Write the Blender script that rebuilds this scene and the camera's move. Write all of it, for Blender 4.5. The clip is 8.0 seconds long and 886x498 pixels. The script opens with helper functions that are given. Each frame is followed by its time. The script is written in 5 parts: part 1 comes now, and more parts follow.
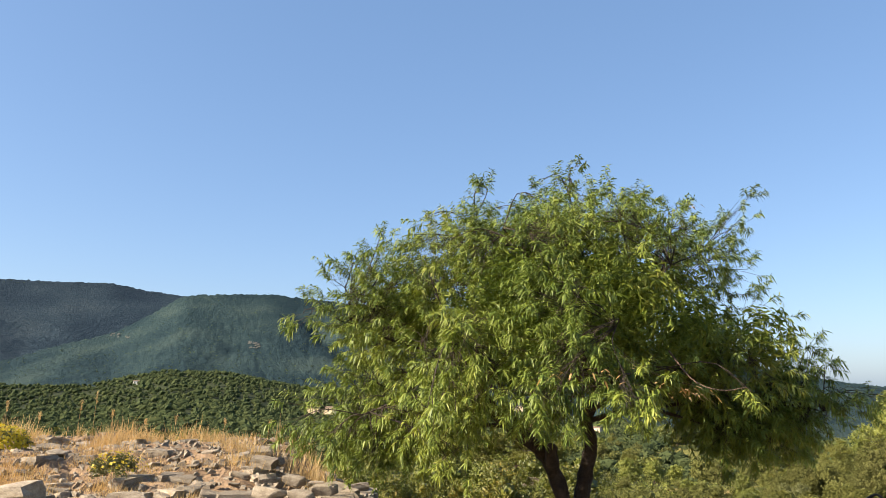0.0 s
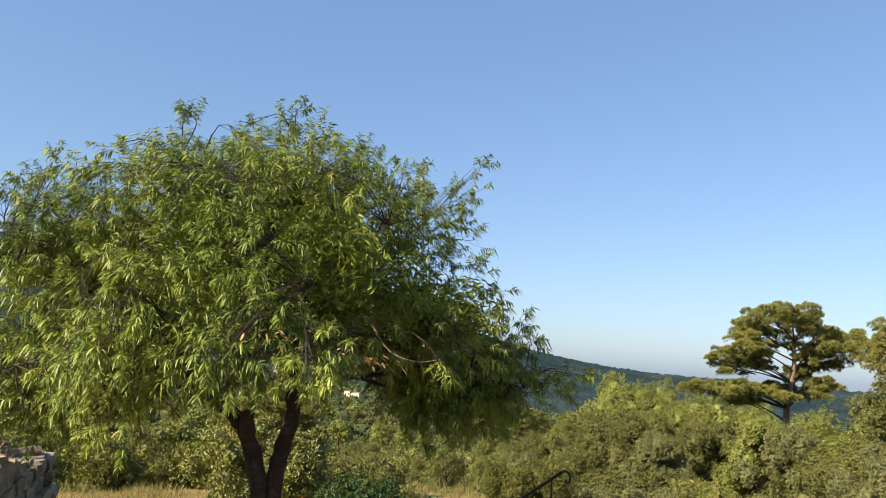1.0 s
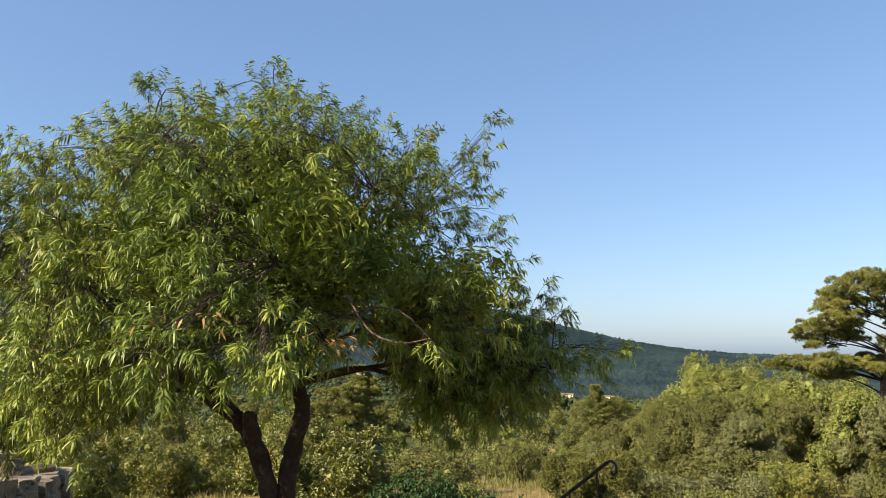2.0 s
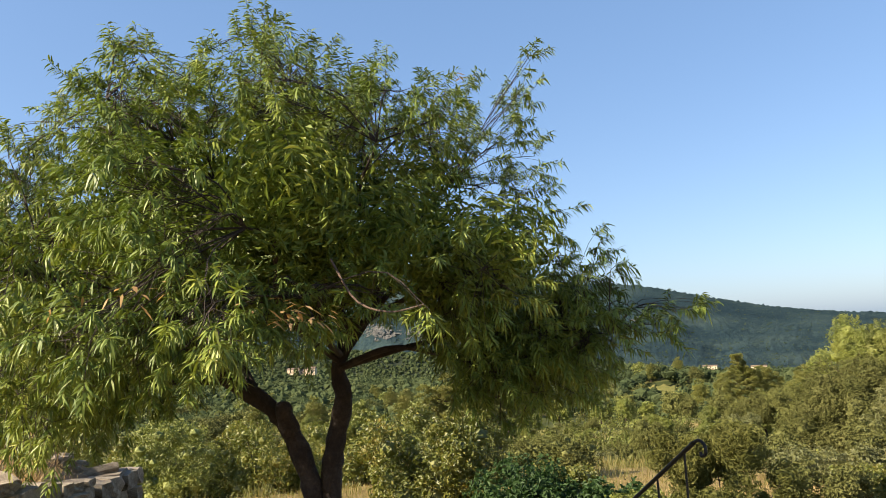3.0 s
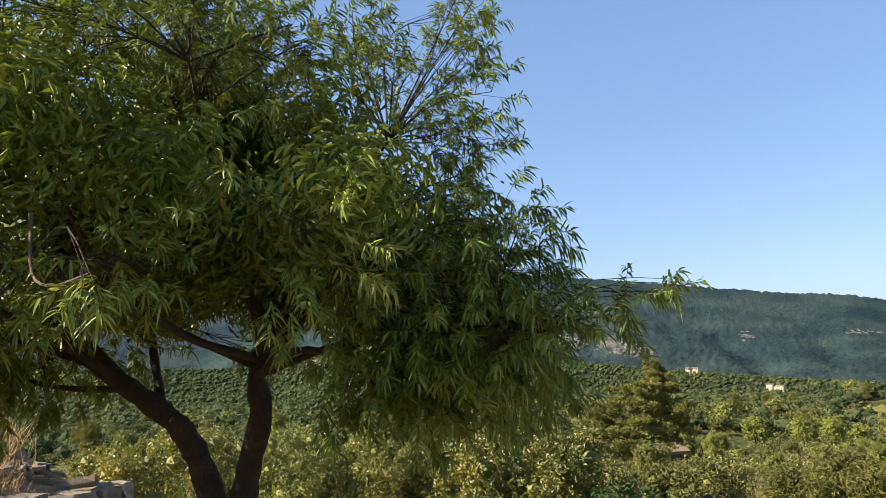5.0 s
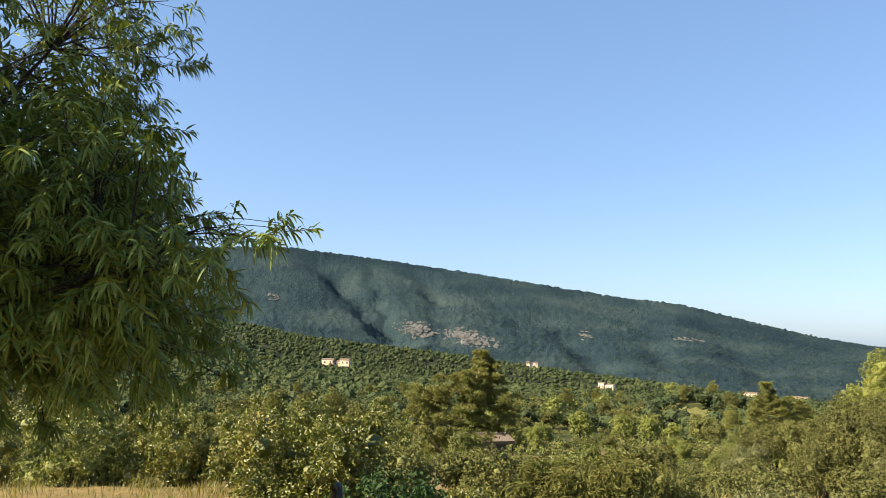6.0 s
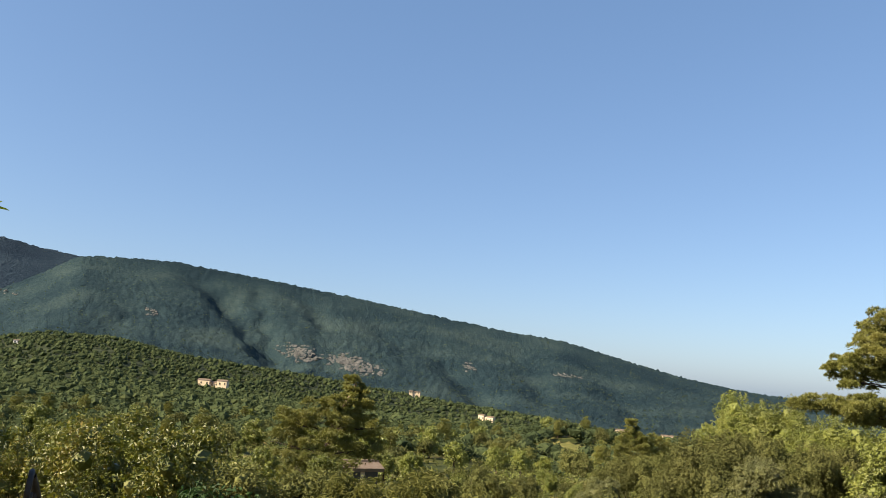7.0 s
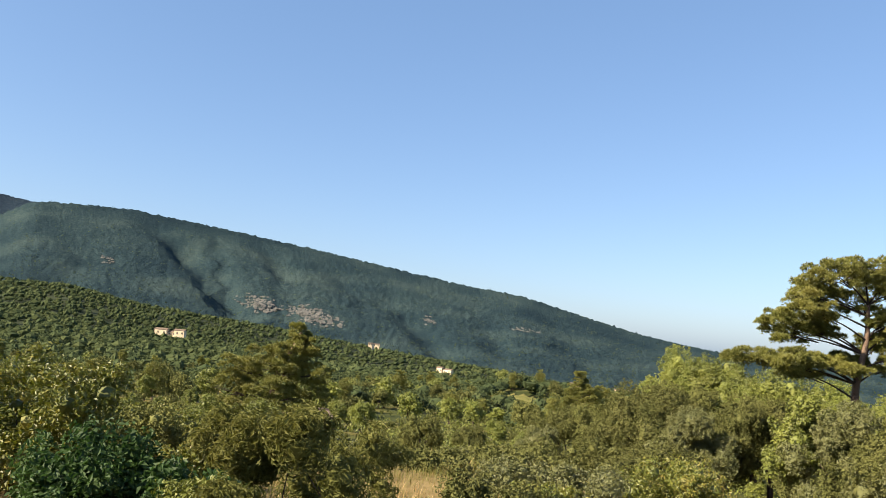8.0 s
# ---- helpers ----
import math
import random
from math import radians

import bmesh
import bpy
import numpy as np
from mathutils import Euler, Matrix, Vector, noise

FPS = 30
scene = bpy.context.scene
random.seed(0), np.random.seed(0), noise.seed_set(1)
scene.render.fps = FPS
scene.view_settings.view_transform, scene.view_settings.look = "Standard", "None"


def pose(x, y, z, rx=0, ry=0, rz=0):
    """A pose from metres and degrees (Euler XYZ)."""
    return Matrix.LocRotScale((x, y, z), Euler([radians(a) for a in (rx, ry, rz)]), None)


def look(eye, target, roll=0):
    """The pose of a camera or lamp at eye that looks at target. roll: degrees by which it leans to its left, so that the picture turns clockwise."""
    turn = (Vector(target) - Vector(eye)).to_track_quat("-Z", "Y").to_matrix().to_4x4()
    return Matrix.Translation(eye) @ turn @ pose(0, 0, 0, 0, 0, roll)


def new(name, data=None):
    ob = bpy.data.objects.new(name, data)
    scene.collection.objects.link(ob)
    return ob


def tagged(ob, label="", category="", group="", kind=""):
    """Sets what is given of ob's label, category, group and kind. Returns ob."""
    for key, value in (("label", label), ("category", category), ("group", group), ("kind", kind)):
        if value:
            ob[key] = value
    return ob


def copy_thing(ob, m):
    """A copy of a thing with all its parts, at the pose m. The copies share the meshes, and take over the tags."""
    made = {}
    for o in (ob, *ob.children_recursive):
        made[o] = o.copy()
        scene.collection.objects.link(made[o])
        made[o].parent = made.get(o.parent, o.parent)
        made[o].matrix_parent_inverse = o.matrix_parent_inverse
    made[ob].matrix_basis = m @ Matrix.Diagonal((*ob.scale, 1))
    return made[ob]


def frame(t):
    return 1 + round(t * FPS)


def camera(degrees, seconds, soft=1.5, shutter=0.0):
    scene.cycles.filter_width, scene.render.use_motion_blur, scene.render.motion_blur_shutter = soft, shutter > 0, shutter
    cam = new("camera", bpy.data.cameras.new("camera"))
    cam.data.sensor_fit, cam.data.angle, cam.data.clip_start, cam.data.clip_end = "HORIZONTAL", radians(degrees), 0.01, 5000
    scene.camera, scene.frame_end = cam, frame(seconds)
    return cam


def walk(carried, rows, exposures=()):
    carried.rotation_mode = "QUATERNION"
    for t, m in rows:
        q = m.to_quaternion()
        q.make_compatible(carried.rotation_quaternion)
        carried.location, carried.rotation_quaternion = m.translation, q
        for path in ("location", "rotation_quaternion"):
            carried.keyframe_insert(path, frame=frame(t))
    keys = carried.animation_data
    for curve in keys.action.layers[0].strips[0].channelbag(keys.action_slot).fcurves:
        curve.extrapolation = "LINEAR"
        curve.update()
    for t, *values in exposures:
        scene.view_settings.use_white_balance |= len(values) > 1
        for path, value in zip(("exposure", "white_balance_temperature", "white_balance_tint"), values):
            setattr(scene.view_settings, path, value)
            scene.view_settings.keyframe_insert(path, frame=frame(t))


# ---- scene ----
cam = camera(58.3, 8.0, soft=0.9)
# seconds, stops, white balance
EXPOSURES = [(t, stops, 6500, 11) for t, stops in ((0, 1.58), (1.0, 1.5), (1.5, 1.48), (3.5, 1.66), (5.5, 1.70), (6.0, 1.72), (6.5, 1.56), (7, 1.36), (7.6, 1.57), (8, 1.58))]
PATH = [
    (0, (0.06, 0.564, 1.712), (0.067, 2.535, 2.052), 0.5),
    (0.5, (0.341, 0.775, 1.71), (0.453, 2.746, 2.028), 0.7),
    (0.8, (0.525, 0.92, 1.674), (0.927, 2.859, 1.959), 1.8),
    (1, (0.611, 1.069, 1.725), (1.172, 2.969, 1.999), 3.7),
    (1.5, (0.942, 1.361, 1.666), (1.521, 3.249, 1.987), 2.7),
    (1.7, (1.048, 1.468, 1.661), (1.506, 3.393, 1.95), 2.3),
    (2.8, (1.816, 2.179, 1.603), (2.1, 4.146, 1.832), -3.0),
    (3, (1.916, 2.306, 1.582), (1.987, 4.293, 1.805), -3.3),
    (3.5, (2.215, 2.707, 1.554), (2.316, 4.697, 1.726), -2.2),
    (4, (2.547, 3.07, 1.505), (2.56, 5.061, 1.689), -1.2),
    (4.2, (2.656, 3.212, 1.493), (2.592, 5.196, 1.734), -1.5),
    (5.3, (3.408, 3.907, 1.452), (2.916, 5.827, 1.716), -1.1),
    (5.5, (3.546, 4.033, 1.41), (3.016, 5.947, 1.648), -0.2),
    (5.7, (3.731, 4.163, 1.398), (3.299, 6.103, 1.626), 1.4),
    (6, (3.942, 4.312, 1.391), (3.899, 6.299, 1.62), 1.6),
    (6.5, (4.231, 4.314, 1.348), (4.425, 6.286, 1.622), 3.7),
    (7, (4.555, 4.166, 1.316), (4.78, 6.129, 1.627), 4.2),
    (7.5, (4.896, 4.072, 1.257), (5.321, 6.006, 1.538), 4.6),
    (8, (5.246, 4.213, 1.194), (5.576, 6.175, 1.398), 5.0),
]
walk(cam, [(t, look(eye, target, roll)) for t, eye, target, roll in PATH],
     exposures=EXPOSURES)

# ---- light: low sun from the side behind the camera, clear sky ----
SUN_AZ, SUN_EL = radians(107), radians(33)          # to the left of +y, above the horizon
world = bpy.data.worlds.new("sky")
scene.world = world
world.use_nodes = True
wn = world.node_tree
sky = wn.nodes.new("ShaderNodeTexSky")
sky.sky_type, sky.sun_disc = "NISHITA", False
sky.sun_elevation, sky.sun_rotation = SUN_EL, -SUN_AZ
sky.altitude, sky.air_density, sky.dust_density, sky.ozone_density = 900, 1.0, 2.2, 1.5
wn.nodes["Background"].inputs["Strength"].default_value = 0.066
haze = wn.nodes.new("ShaderNodeMix")                # thin even haze over the clear sky
haze.data_type = "RGBA"
haze.inputs["Factor"].default_value, haze.inputs["B"].default_value = 0.37, (1.2, 2.38, 4.45, 1)
wn.links.new(sky.outputs["Color"], haze.inputs["A"])
wn.links.new(haze.outputs["Result"], wn.nodes["Background"].inputs["Color"])
sun = new("sun", bpy.data.lights.new("sun", "SUN"))
sun.data.energy, sun.data.angle, sun.data.color = 5.0, radians(0.5), (1.0, 0.86, 0.64)
sun_dir = Vector((-math.sin(SUN_AZ) * math.cos(SUN_EL), math.cos(SUN_AZ) * math.cos(SUN_EL), math.sin(SUN_EL)))
sun.matrix_world = look(sun_dir * 50, (0, 0, 0))

# ---- materials ----


def shader(name):
    m = bpy.data.materials.new(name)
    m.use_nodes = True
    return m, m.node_tree.nodes, m.node_tree.links, m.node_tree.nodes["Principled BSDF"]


def ramp(nodes, colours):
    r = nodes.new("ShaderNodeValToRGB")
    while len(r.color_ramp.elements) < len(colours):
        r.color_ramp.elements.new(0.5)
    for e, (at, c) in zip(r.color_ramp.elements, colours):
        e.position, e.color = at, (*c, 1)
    return r


def surface(name, colours, scale, fine=8.0, rough=0.9, bump=0.3, dist=0.02, metal=0.0, own=0.0, gloss=0.5):
    """Noise at two scales through a colour ramp, with fine relief. own: how far each piece shifts its tone."""
    m, n, l, p = shader(name)
    tex = n.new("ShaderNodeTexCoord")
    big, small, mix = n.new("ShaderNodeTexNoise"), n.new("ShaderNodeTexNoise"), n.new("ShaderNodeMath")
    big.inputs["Scale"].default_value, small.inputs["Scale"].default_value = scale, scale * fine
    big.inputs["Detail"].default_value, small.inputs["Detail"].default_value = 5, 7
    small.inputs["Roughness"].default_value = 0.7
    for t in (big, small):
        l.new(tex.outputs["Object"], t.inputs["Vector"])
    mix.operation = "MULTIPLY_ADD"
    mix.inputs[1].default_value = 0.55
    half = n.new("ShaderNodeMath")
    half.operation, half.inputs[1].default_value = "MULTIPLY", 0.45
    l.new(small.outputs["Fac"], mix.inputs[0])
    l.new(big.outputs["Fac"], half.inputs[0])
    l.new(half.outputs[0], mix.inputs[2])
    r = ramp(n, colours)
    l.new(mix.outputs[0], r.inputs[0])
    out = r.outputs[0]
    if own:
        info, hsv, span = n.new("ShaderNodeObjectInfo"), n.new("ShaderNodeHueSaturation"), n.new("ShaderNodeMapRange")
        span.inputs["To Min"].default_value, span.inputs["To Max"].default_value = 1 - own, 1 + own
        l.new(info.outputs["Random"], span.inputs["Value"])
        l.new(span.outputs[0], hsv.inputs["Value"])
        l.new(out, hsv.inputs["Color"])
        out = hsv.outputs[0]
    l.new(out, p.inputs["Base Color"])
    b = n.new("ShaderNodeBump")
    b.inputs["Strength"].default_value, b.inputs["Distance"].default_value = bump, dist
    l.new(small.outputs["Fac"], b.inputs["Height"])
    l.new(b.outputs[0], p.inputs["Normal"])
    p.inputs["Roughness"].default_value, p.inputs["Metallic"].default_value, p.inputs["Specular IOR Level"].default_value = rough, metal, gloss
    return m


def leafage(name, colours, through_light=0.35, rough=0.5, patch=1.5, own=0.15, gloss=0.5, vary=0.22):
    """Leaves: each leaf its own tone, broad patches of tone, light shining through."""
    m, n, l, p = shader(name)
    geo, tex, noise_, add = n.new("ShaderNodeNewGeometry"), n.new("ShaderNodeTexCoord"), n.new("ShaderNodeTexNoise"), n.new("ShaderNodeMath")
    noise_.inputs["Scale"].default_value = patch
    l.new(tex.outputs["Object"], noise_.inputs["Vector"])
    add.operation, add.inputs[1].default_value = "MULTIPLY_ADD", vary
    half = n.new("ShaderNodeMath")
    half.operation, half.inputs[1].default_value = "MULTIPLY_ADD", 0.9
    half.inputs[2].default_value = 0.05 - 0.5 * vary
    l.new(noise_.outputs["Fac"], half.inputs[0])
    l.new(geo.outputs["Random Per Island"], add.inputs[0])
    l.new(half.outputs[0], add.inputs[2])
    r = ramp(n, colours)
    l.new(add.outputs[0], r.inputs[0])
    info, hsv, span = n.new("ShaderNodeObjectInfo"), n.new("ShaderNodeHueSaturation"), n.new("ShaderNodeMapRange")
    span.inputs["To Min"].default_value, span.inputs["To Max"].default_value = 1 - own, 1 + own
    l.new(info.outputs["Random"], span.inputs["Value"])
    l.new(span.outputs[0], hsv.inputs["Value"])
    l.new(r.outputs[0], hsv.inputs["Color"])
    l.new(hsv.outputs[0], p.inputs["Base Color"])
    p.inputs["Roughness"].default_value, p.inputs["Specular IOR Level"].default_value = rough, gloss
    tr, mix, bright = n.new("ShaderNodeBsdfTranslucent"), n.new("ShaderNodeMixShader"), n.new("ShaderNodeHueSaturation")
    bright.inputs["Value"].default_value, bright.inputs["Saturation"].default_value = 1.5, 1.1
    l.new(hsv.outputs[0], bright.inputs["Color"])
    l.new(bright.outputs[0], tr.inputs["Color"])
    mix.inputs[0].default_value = through_light
    l.new(p.outputs[0], mix.inputs[1])
    l.new(tr.outputs[0], mix.inputs[2])
    l.new(mix.outputs[0], n["Material Output"].inputs["Surface"])
    return m


M = {
    "ground": surface("dry_grass_ground", [(0.3, (0.075, 0.0688, 0.0219)), (0.45, (0.163, 0.119, 0.0469)), (0.6, (0.25, 0.181, 0.0813)), (0.72, (0.0813, 0.0875, 0.025))], 0.35, 14, 0.95, 0.5, 0.05, gloss=0.1),
    # aerial haze is put into this base colour as blue over the green
    "mountain": surface("hazed_wooded_slope", [(0.42, (0.0123, 0.0251, 0.0331)), (0.48, (0.0184, 0.0345, 0.0404)), (0.515, (0.0245, 0.0428, 0.0466)), (0.58, (0.0386, 0.0577, 0.056))], 0.006, 34, 0.95, 1.0, 4.0, gloss=0.05),
    # the far woods' colours carry even more blue, standing in for haze
    "far_mountain": surface("hazed_far_slope", [(0.41, (0.0165, 0.0281, 0.0433)), (0.5, (0.0241, 0.0396, 0.0563)), (0.60, (0.0363, 0.0521, 0.0656))], 0.004, 24, 0.95, 1.0, 10.0, gloss=0.05),
    "rock_face": surface("pale_rock", [(0.36, (0.0456, 0.0464, 0.0407)), (0.5, (0.1, 0.096, 0.0856)), (0.66, (0.191, 0.177, 0.158))], 0.06, 6, 0.95, 0.8, 3.0),
    "field": surface("mown_field", [(0.36, (0.0731, 0.0813, 0.0224)), (0.5, (0.138, 0.13, 0.0406)), (0.66, (0.212, 0.174, 0.0616))], 0.08, 10, 0.95, 0.3, 0.1, gloss=0.1),
    "stone": surface("limestone", [(0.28, (0.0627, 0.0457, 0.0311)), (0.42, (0.181, 0.143, 0.103)), (0.58, (0.312, 0.265, 0.204)), (0.72, (0.395, 0.356, 0.295))], 3.5, 6, 0.92, 0.6, 0.02, own=0.28),
    "rubble": surface("rubble_earth", [(0.3, (0.108, 0.0646, 0.0359)), (0.5, (0.237, 0.154, 0.0898)), (0.7, (0.338, 0.24, 0.151))], 2.5, 8, 0.95, 0.8, 0.04),
    "bark": surface("almond_bark", [(0.3, (0.0112, 0.00687, 0.005)), (0.48, (0.0312, 0.02, 0.0144)), (0.62, (0.0625, 0.0425, 0.0312)), (0.75, (0.119, 0.0875, 0.0688))], 7.0, 5, 0.9, 1.0, 0.03),
    "pine_bark": surface("pine_bark", [(0.3, (0.05, 0.0312, 0.0219)), (0.5, (0.125, 0.0813, 0.0562)), (0.7, (0.206, 0.15, 0.112))], 4.0, 5, 0.9, 1.0, 0.03),
    "iron": surface("black_iron", [(0.3, (0.010, 0.010, 0.010)), (0.6, (0.022, 0.020, 0.018)), (0.8, (0.05, 0.03, 0.02))], 20, 5, 0.6, 0.2, 0.002, gloss=0.3),
    "render": surface("lime_render", [(0.3, (0.515, 0.4, 0.261)), (0.5, (0.619, 0.49, 0.33)), (0.7, (0.701, 0.579, 0.421))], 0.5, 8, 0.9, 0.2, 0.02),
    "white_render": surface("white_render", [(0.3, (0.62, 0.60, 0.55)), (0.7, (0.8, 0.78, 0.74))], 0.5, 8, 0.9, 0.2, 0.02),
    "roof": surface("clay_tile", [(0.3, (0.0864, 0.0597, 0.0406)), (0.5, (0.144, 0.102, 0.07)), (0.7, (0.194, 0.148, 0.109))], 1.2, 6, 0.85, 0.4, 0.04),
    "dark": surface("window_dark", [(0.3, (0.02, 0.02, 0.02)), (0.7, (0.05, 0.05, 0.05))], 2, 4, 0.3, 0.0, 0.01),
    "almond": leafage("almond_leaf", [(0.0, (0.0346, 0.0576, 0.012)), (0.35, (0.0995, 0.142, 0.0238)), (0.7, (0.197, 0.235, 0.0404)), (0.95, (0.366, 0.345, 0.0826))], 0.14, 0.5, 1.2, 0.05, gloss=0.3, vary=0.4),
    "withered": leafage("withered_leaf", [(0.0, (0.213, 0.112, 0.0406)), (0.5, (0.35, 0.219, 0.0875)), (1.0, (0.413, 0.294, 0.15))], 0.3, 0.7, 4, vary=0.45),
    "oak": leafage("holm_oak_leaf", [(0.0, (0.0397, 0.0467, 0.0119)), (0.5, (0.0954, 0.0999, 0.0266)), (0.85, (0.164, 0.159, 0.0531)), (1.0, (0.203, 0.184, 0.0711))], 0.08, 0.75, 0.9, 0.2, gloss=0.2),
    "bright": leafage("bright_leaf", [(0.0, (0.06, 0.0784, 0.0114)), (0.5, (0.135, 0.153, 0.0229)), (1.0, (0.247, 0.242, 0.048))], 0.1, 0.55, 0.6, 0.15),
    "needle": leafage("pine_needle", [(0.0, (0.0639, 0.0753, 0.0142)), (0.5, (0.138, 0.142, 0.0264)), (0.85, (0.205, 0.185, 0.0395)), (1.0, (0.217, 0.136, 0.0455))], 0.15, 0.6, 0.45, 0.1),
    "ivy": leafage("ivy_leaf", [(0.0, (0.015, 0.0325, 0.00875)), (0.5, (0.0325, 0.0656, 0.0163)), (1.0, (0.0656, 0.106, 0.0263))], 0.25, 0.6, 1.5, 0.1, gloss=0.25),
    "shrub": leafage("shrub_leaf", [(0.0, (0.0554, 0.0709, 0.0119)), (0.5, (0.122, 0.135, 0.0197)), (0.78, (0.209, 0.18, 0.0328)), (1.0, (0.313, 0.154, 0.0354))], 0.2, 0.5, 1.2, 0.15, vary=0.45),
    "grey": leafage("grey_shrub_leaf", [(0.0, (0.0503, 0.0587, 0.0176)), (0.5, (0.106, 0.111, 0.034)), (1.0, (0.189, 0.177, 0.0619))], 0.12, 0.6, 1.0, 0.1),
    "feather": leafage("feathery_leaf", [(0.0, (0.0628, 0.0703, 0.0185)), (0.5, (0.12, 0.123, 0.0319)), (1.0, (0.189, 0.171, 0.0515))], 0.2, 0.7, 1.4, 0.08, gloss=0.2),
    "scrub": leafage("scrub_leaf", [(0.0, (0.0282, 0.0367, 0.00923)), (0.5, (0.0597, 0.0674, 0.0165)), (1.0, (0.131, 0.116, 0.0319))], 0.2, 0.8, 0.12, 0.0, gloss=0.1),
    "straw": leafage("dry_grass", [(0.0, (0.25, 0.145, 0.0563)), (0.4, (0.39, 0.261, 0.116)), (0.8, (0.485, 0.36, 0.184)), (1.0, (0.204, 0.173, 0.06))], 0.35, 0.7, 0.8, 0.1, vary=0.45),
    "grass": leafage("half_dry_grass", [(0.0, (0.0625, 0.0813, 0.0156)), (0.45, (0.138, 0.131, 0.0312)), (0.8, (0.263, 0.2, 0.075)), (1.0, (0.325, 0.237, 0.106))], 0.35, 0.7, 0.35, 0.1, vary=0.45),
    "flower": leafage("yellow_flower", [(0.0, (0.344, 0.263, 0.0125)), (1.0, (0.469, 0.388, 0.025))], 0.3, 0.6, 3),
    "forest": leafage("forest_leaf", [(0.0, (0.0257, 0.0379, 0.0197)), (0.4, (0.045, 0.0613, 0.0271)), (0.75, (0.0732, 0.0872, 0.0348)), (1.0, (0.116, 0.116, 0.0463))], 0.15, 0.9, 0.11, 0.0, gloss=0.05),
}


def green_beyond(m, near, far, colours):
    """Dry grass close by gives way to scrub and leaf litter out in the valley."""
    n, l, p = m.node_tree.nodes, m.node_tree.links, m.node_tree.nodes["Principled BSDF"]
    old = p.inputs["Base Color"].links[0].from_socket
    tex, length, span, mix, tone = n.new("ShaderNodeTexCoord"), n.new("ShaderNodeVectorMath"), n.new("ShaderNodeMapRange"), n.new("ShaderNodeMix"), n.new("ShaderNodeTexNoise")
    length.operation = "LENGTH"
    l.new(tex.outputs["Object"], length.inputs[0])
    l.new(length.outputs["Value"], span.inputs["Value"])
    span.inputs["From Min"].default_value, span.inputs["From Max"].default_value = near, far
    tone.inputs["Scale"].default_value, tone.inputs["Detail"].default_value = 0.12, 8
    l.new(tex.outputs["Object"], tone.inputs["Vector"])
    r = ramp(n, colours)
    l.new(tone.outputs["Fac"], r.inputs[0])
    mix.data_type = "RGBA"
    l.new(span.outputs[0], mix.inputs["Factor"])
    l.new(old, mix.inputs["A"])
    l.new(r.outputs[0], mix.inputs["B"])
    l.new(mix.outputs["Result"], p.inputs["Base Color"])


green_beyond(M["ground"], 18, 55, [(0.38, (0.0344, 0.0425, 0.0125)), (0.49, (0.0656, 0.07, 0.02)), (0.57, (0.119, 0.103, 0.0325)), (0.68, (0.225, 0.169, 0.0688))])
green_beyond(M["ground"], 230, 420, [(0.35, (0.0213, 0.0287, 0.015)), (0.6, (0.0363, 0.045, 0.0213)), (0.75, (0.0562, 0.0562, 0.025))])

# ---- mesh helpers ----


def smooth(a, b, x):
    t = np.clip((np.asarray(x, float) - a) / (b - a), 0, 1)
    return t * t * (3 - 2 * t)


def mesh_of(name, verts, faces, material, shade=False):
    me = bpy.data.meshes.new(name)
    me.from_pydata([tuple(v) for v in np.asarray(verts, float)], [], [tuple(int(i) for i in f) for f in faces])
    me.materials.append(material)
    if shade:
        me.polygons.foreach_set("use_smooth", np.ones(len(me.polygons), bool))
    me.update()
    return me


def fast_mesh(name, verts, faces, material, shade=False):
    """verts (n, 3) and faces (m, k), all of k corners."""
    verts, faces = np.ascontiguousarray(verts, np.float32), np.ascontiguousarray(faces, np.int32)
    me = bpy.data.meshes.new(name)
    me.vertices.add(len(verts))
    me.vertices.foreach_set("co", verts.ravel())
    me.loops.add(faces.size)
    me.loops.foreach_set("vertex_index", faces.ravel())
    me.polygons.add(len(faces))
    me.polygons.foreach_set("loop_start", np.arange(0, faces.size, faces.shape[1], dtype=np.int32))
    me.polygons.foreach_set("use_smooth", np.full(len(faces), shade))
    me.materials.append(material)
    me.update()
    me.validate()
    return me


def thing(name, at, label, category, group="", data=None, kind=""):
    ob = new(name, data)
    ob.matrix_basis = Matrix.Translation(at)
    return tagged(ob, label, category, group, kind)


def piece(name, me, parent, label="", m=None):
    ob = new(name, me)
    ob.parent = parent
    if m is not None:
        ob.matrix_basis = m
    return tagged(ob, label) if label else ob


def unit(v):
    return v / np.maximum(np.linalg.norm(v, axis=-1, keepdims=True), 1e-9)


def along(points, count):
    """A Catmull-Rom curve through the points."""
    p = np.asarray(points, float)
    p = np.vstack([2 * p[0] - p[1], p, 2 * p[-1] - p[-2]])
    out = []
    for u in np.linspace(0, len(points) - 1 - 1e-6, count):
        i = int(u)
        f = u - i
        a, b, c, d = p[i : i + 4]
        out.append(0.5 * (2 * b + (c - a) * f + (2 * a - 5 * b + 4 * c - d) * f**2 + (3 * b - 3 * c + d - a) * f**3))
    return np.array(out)


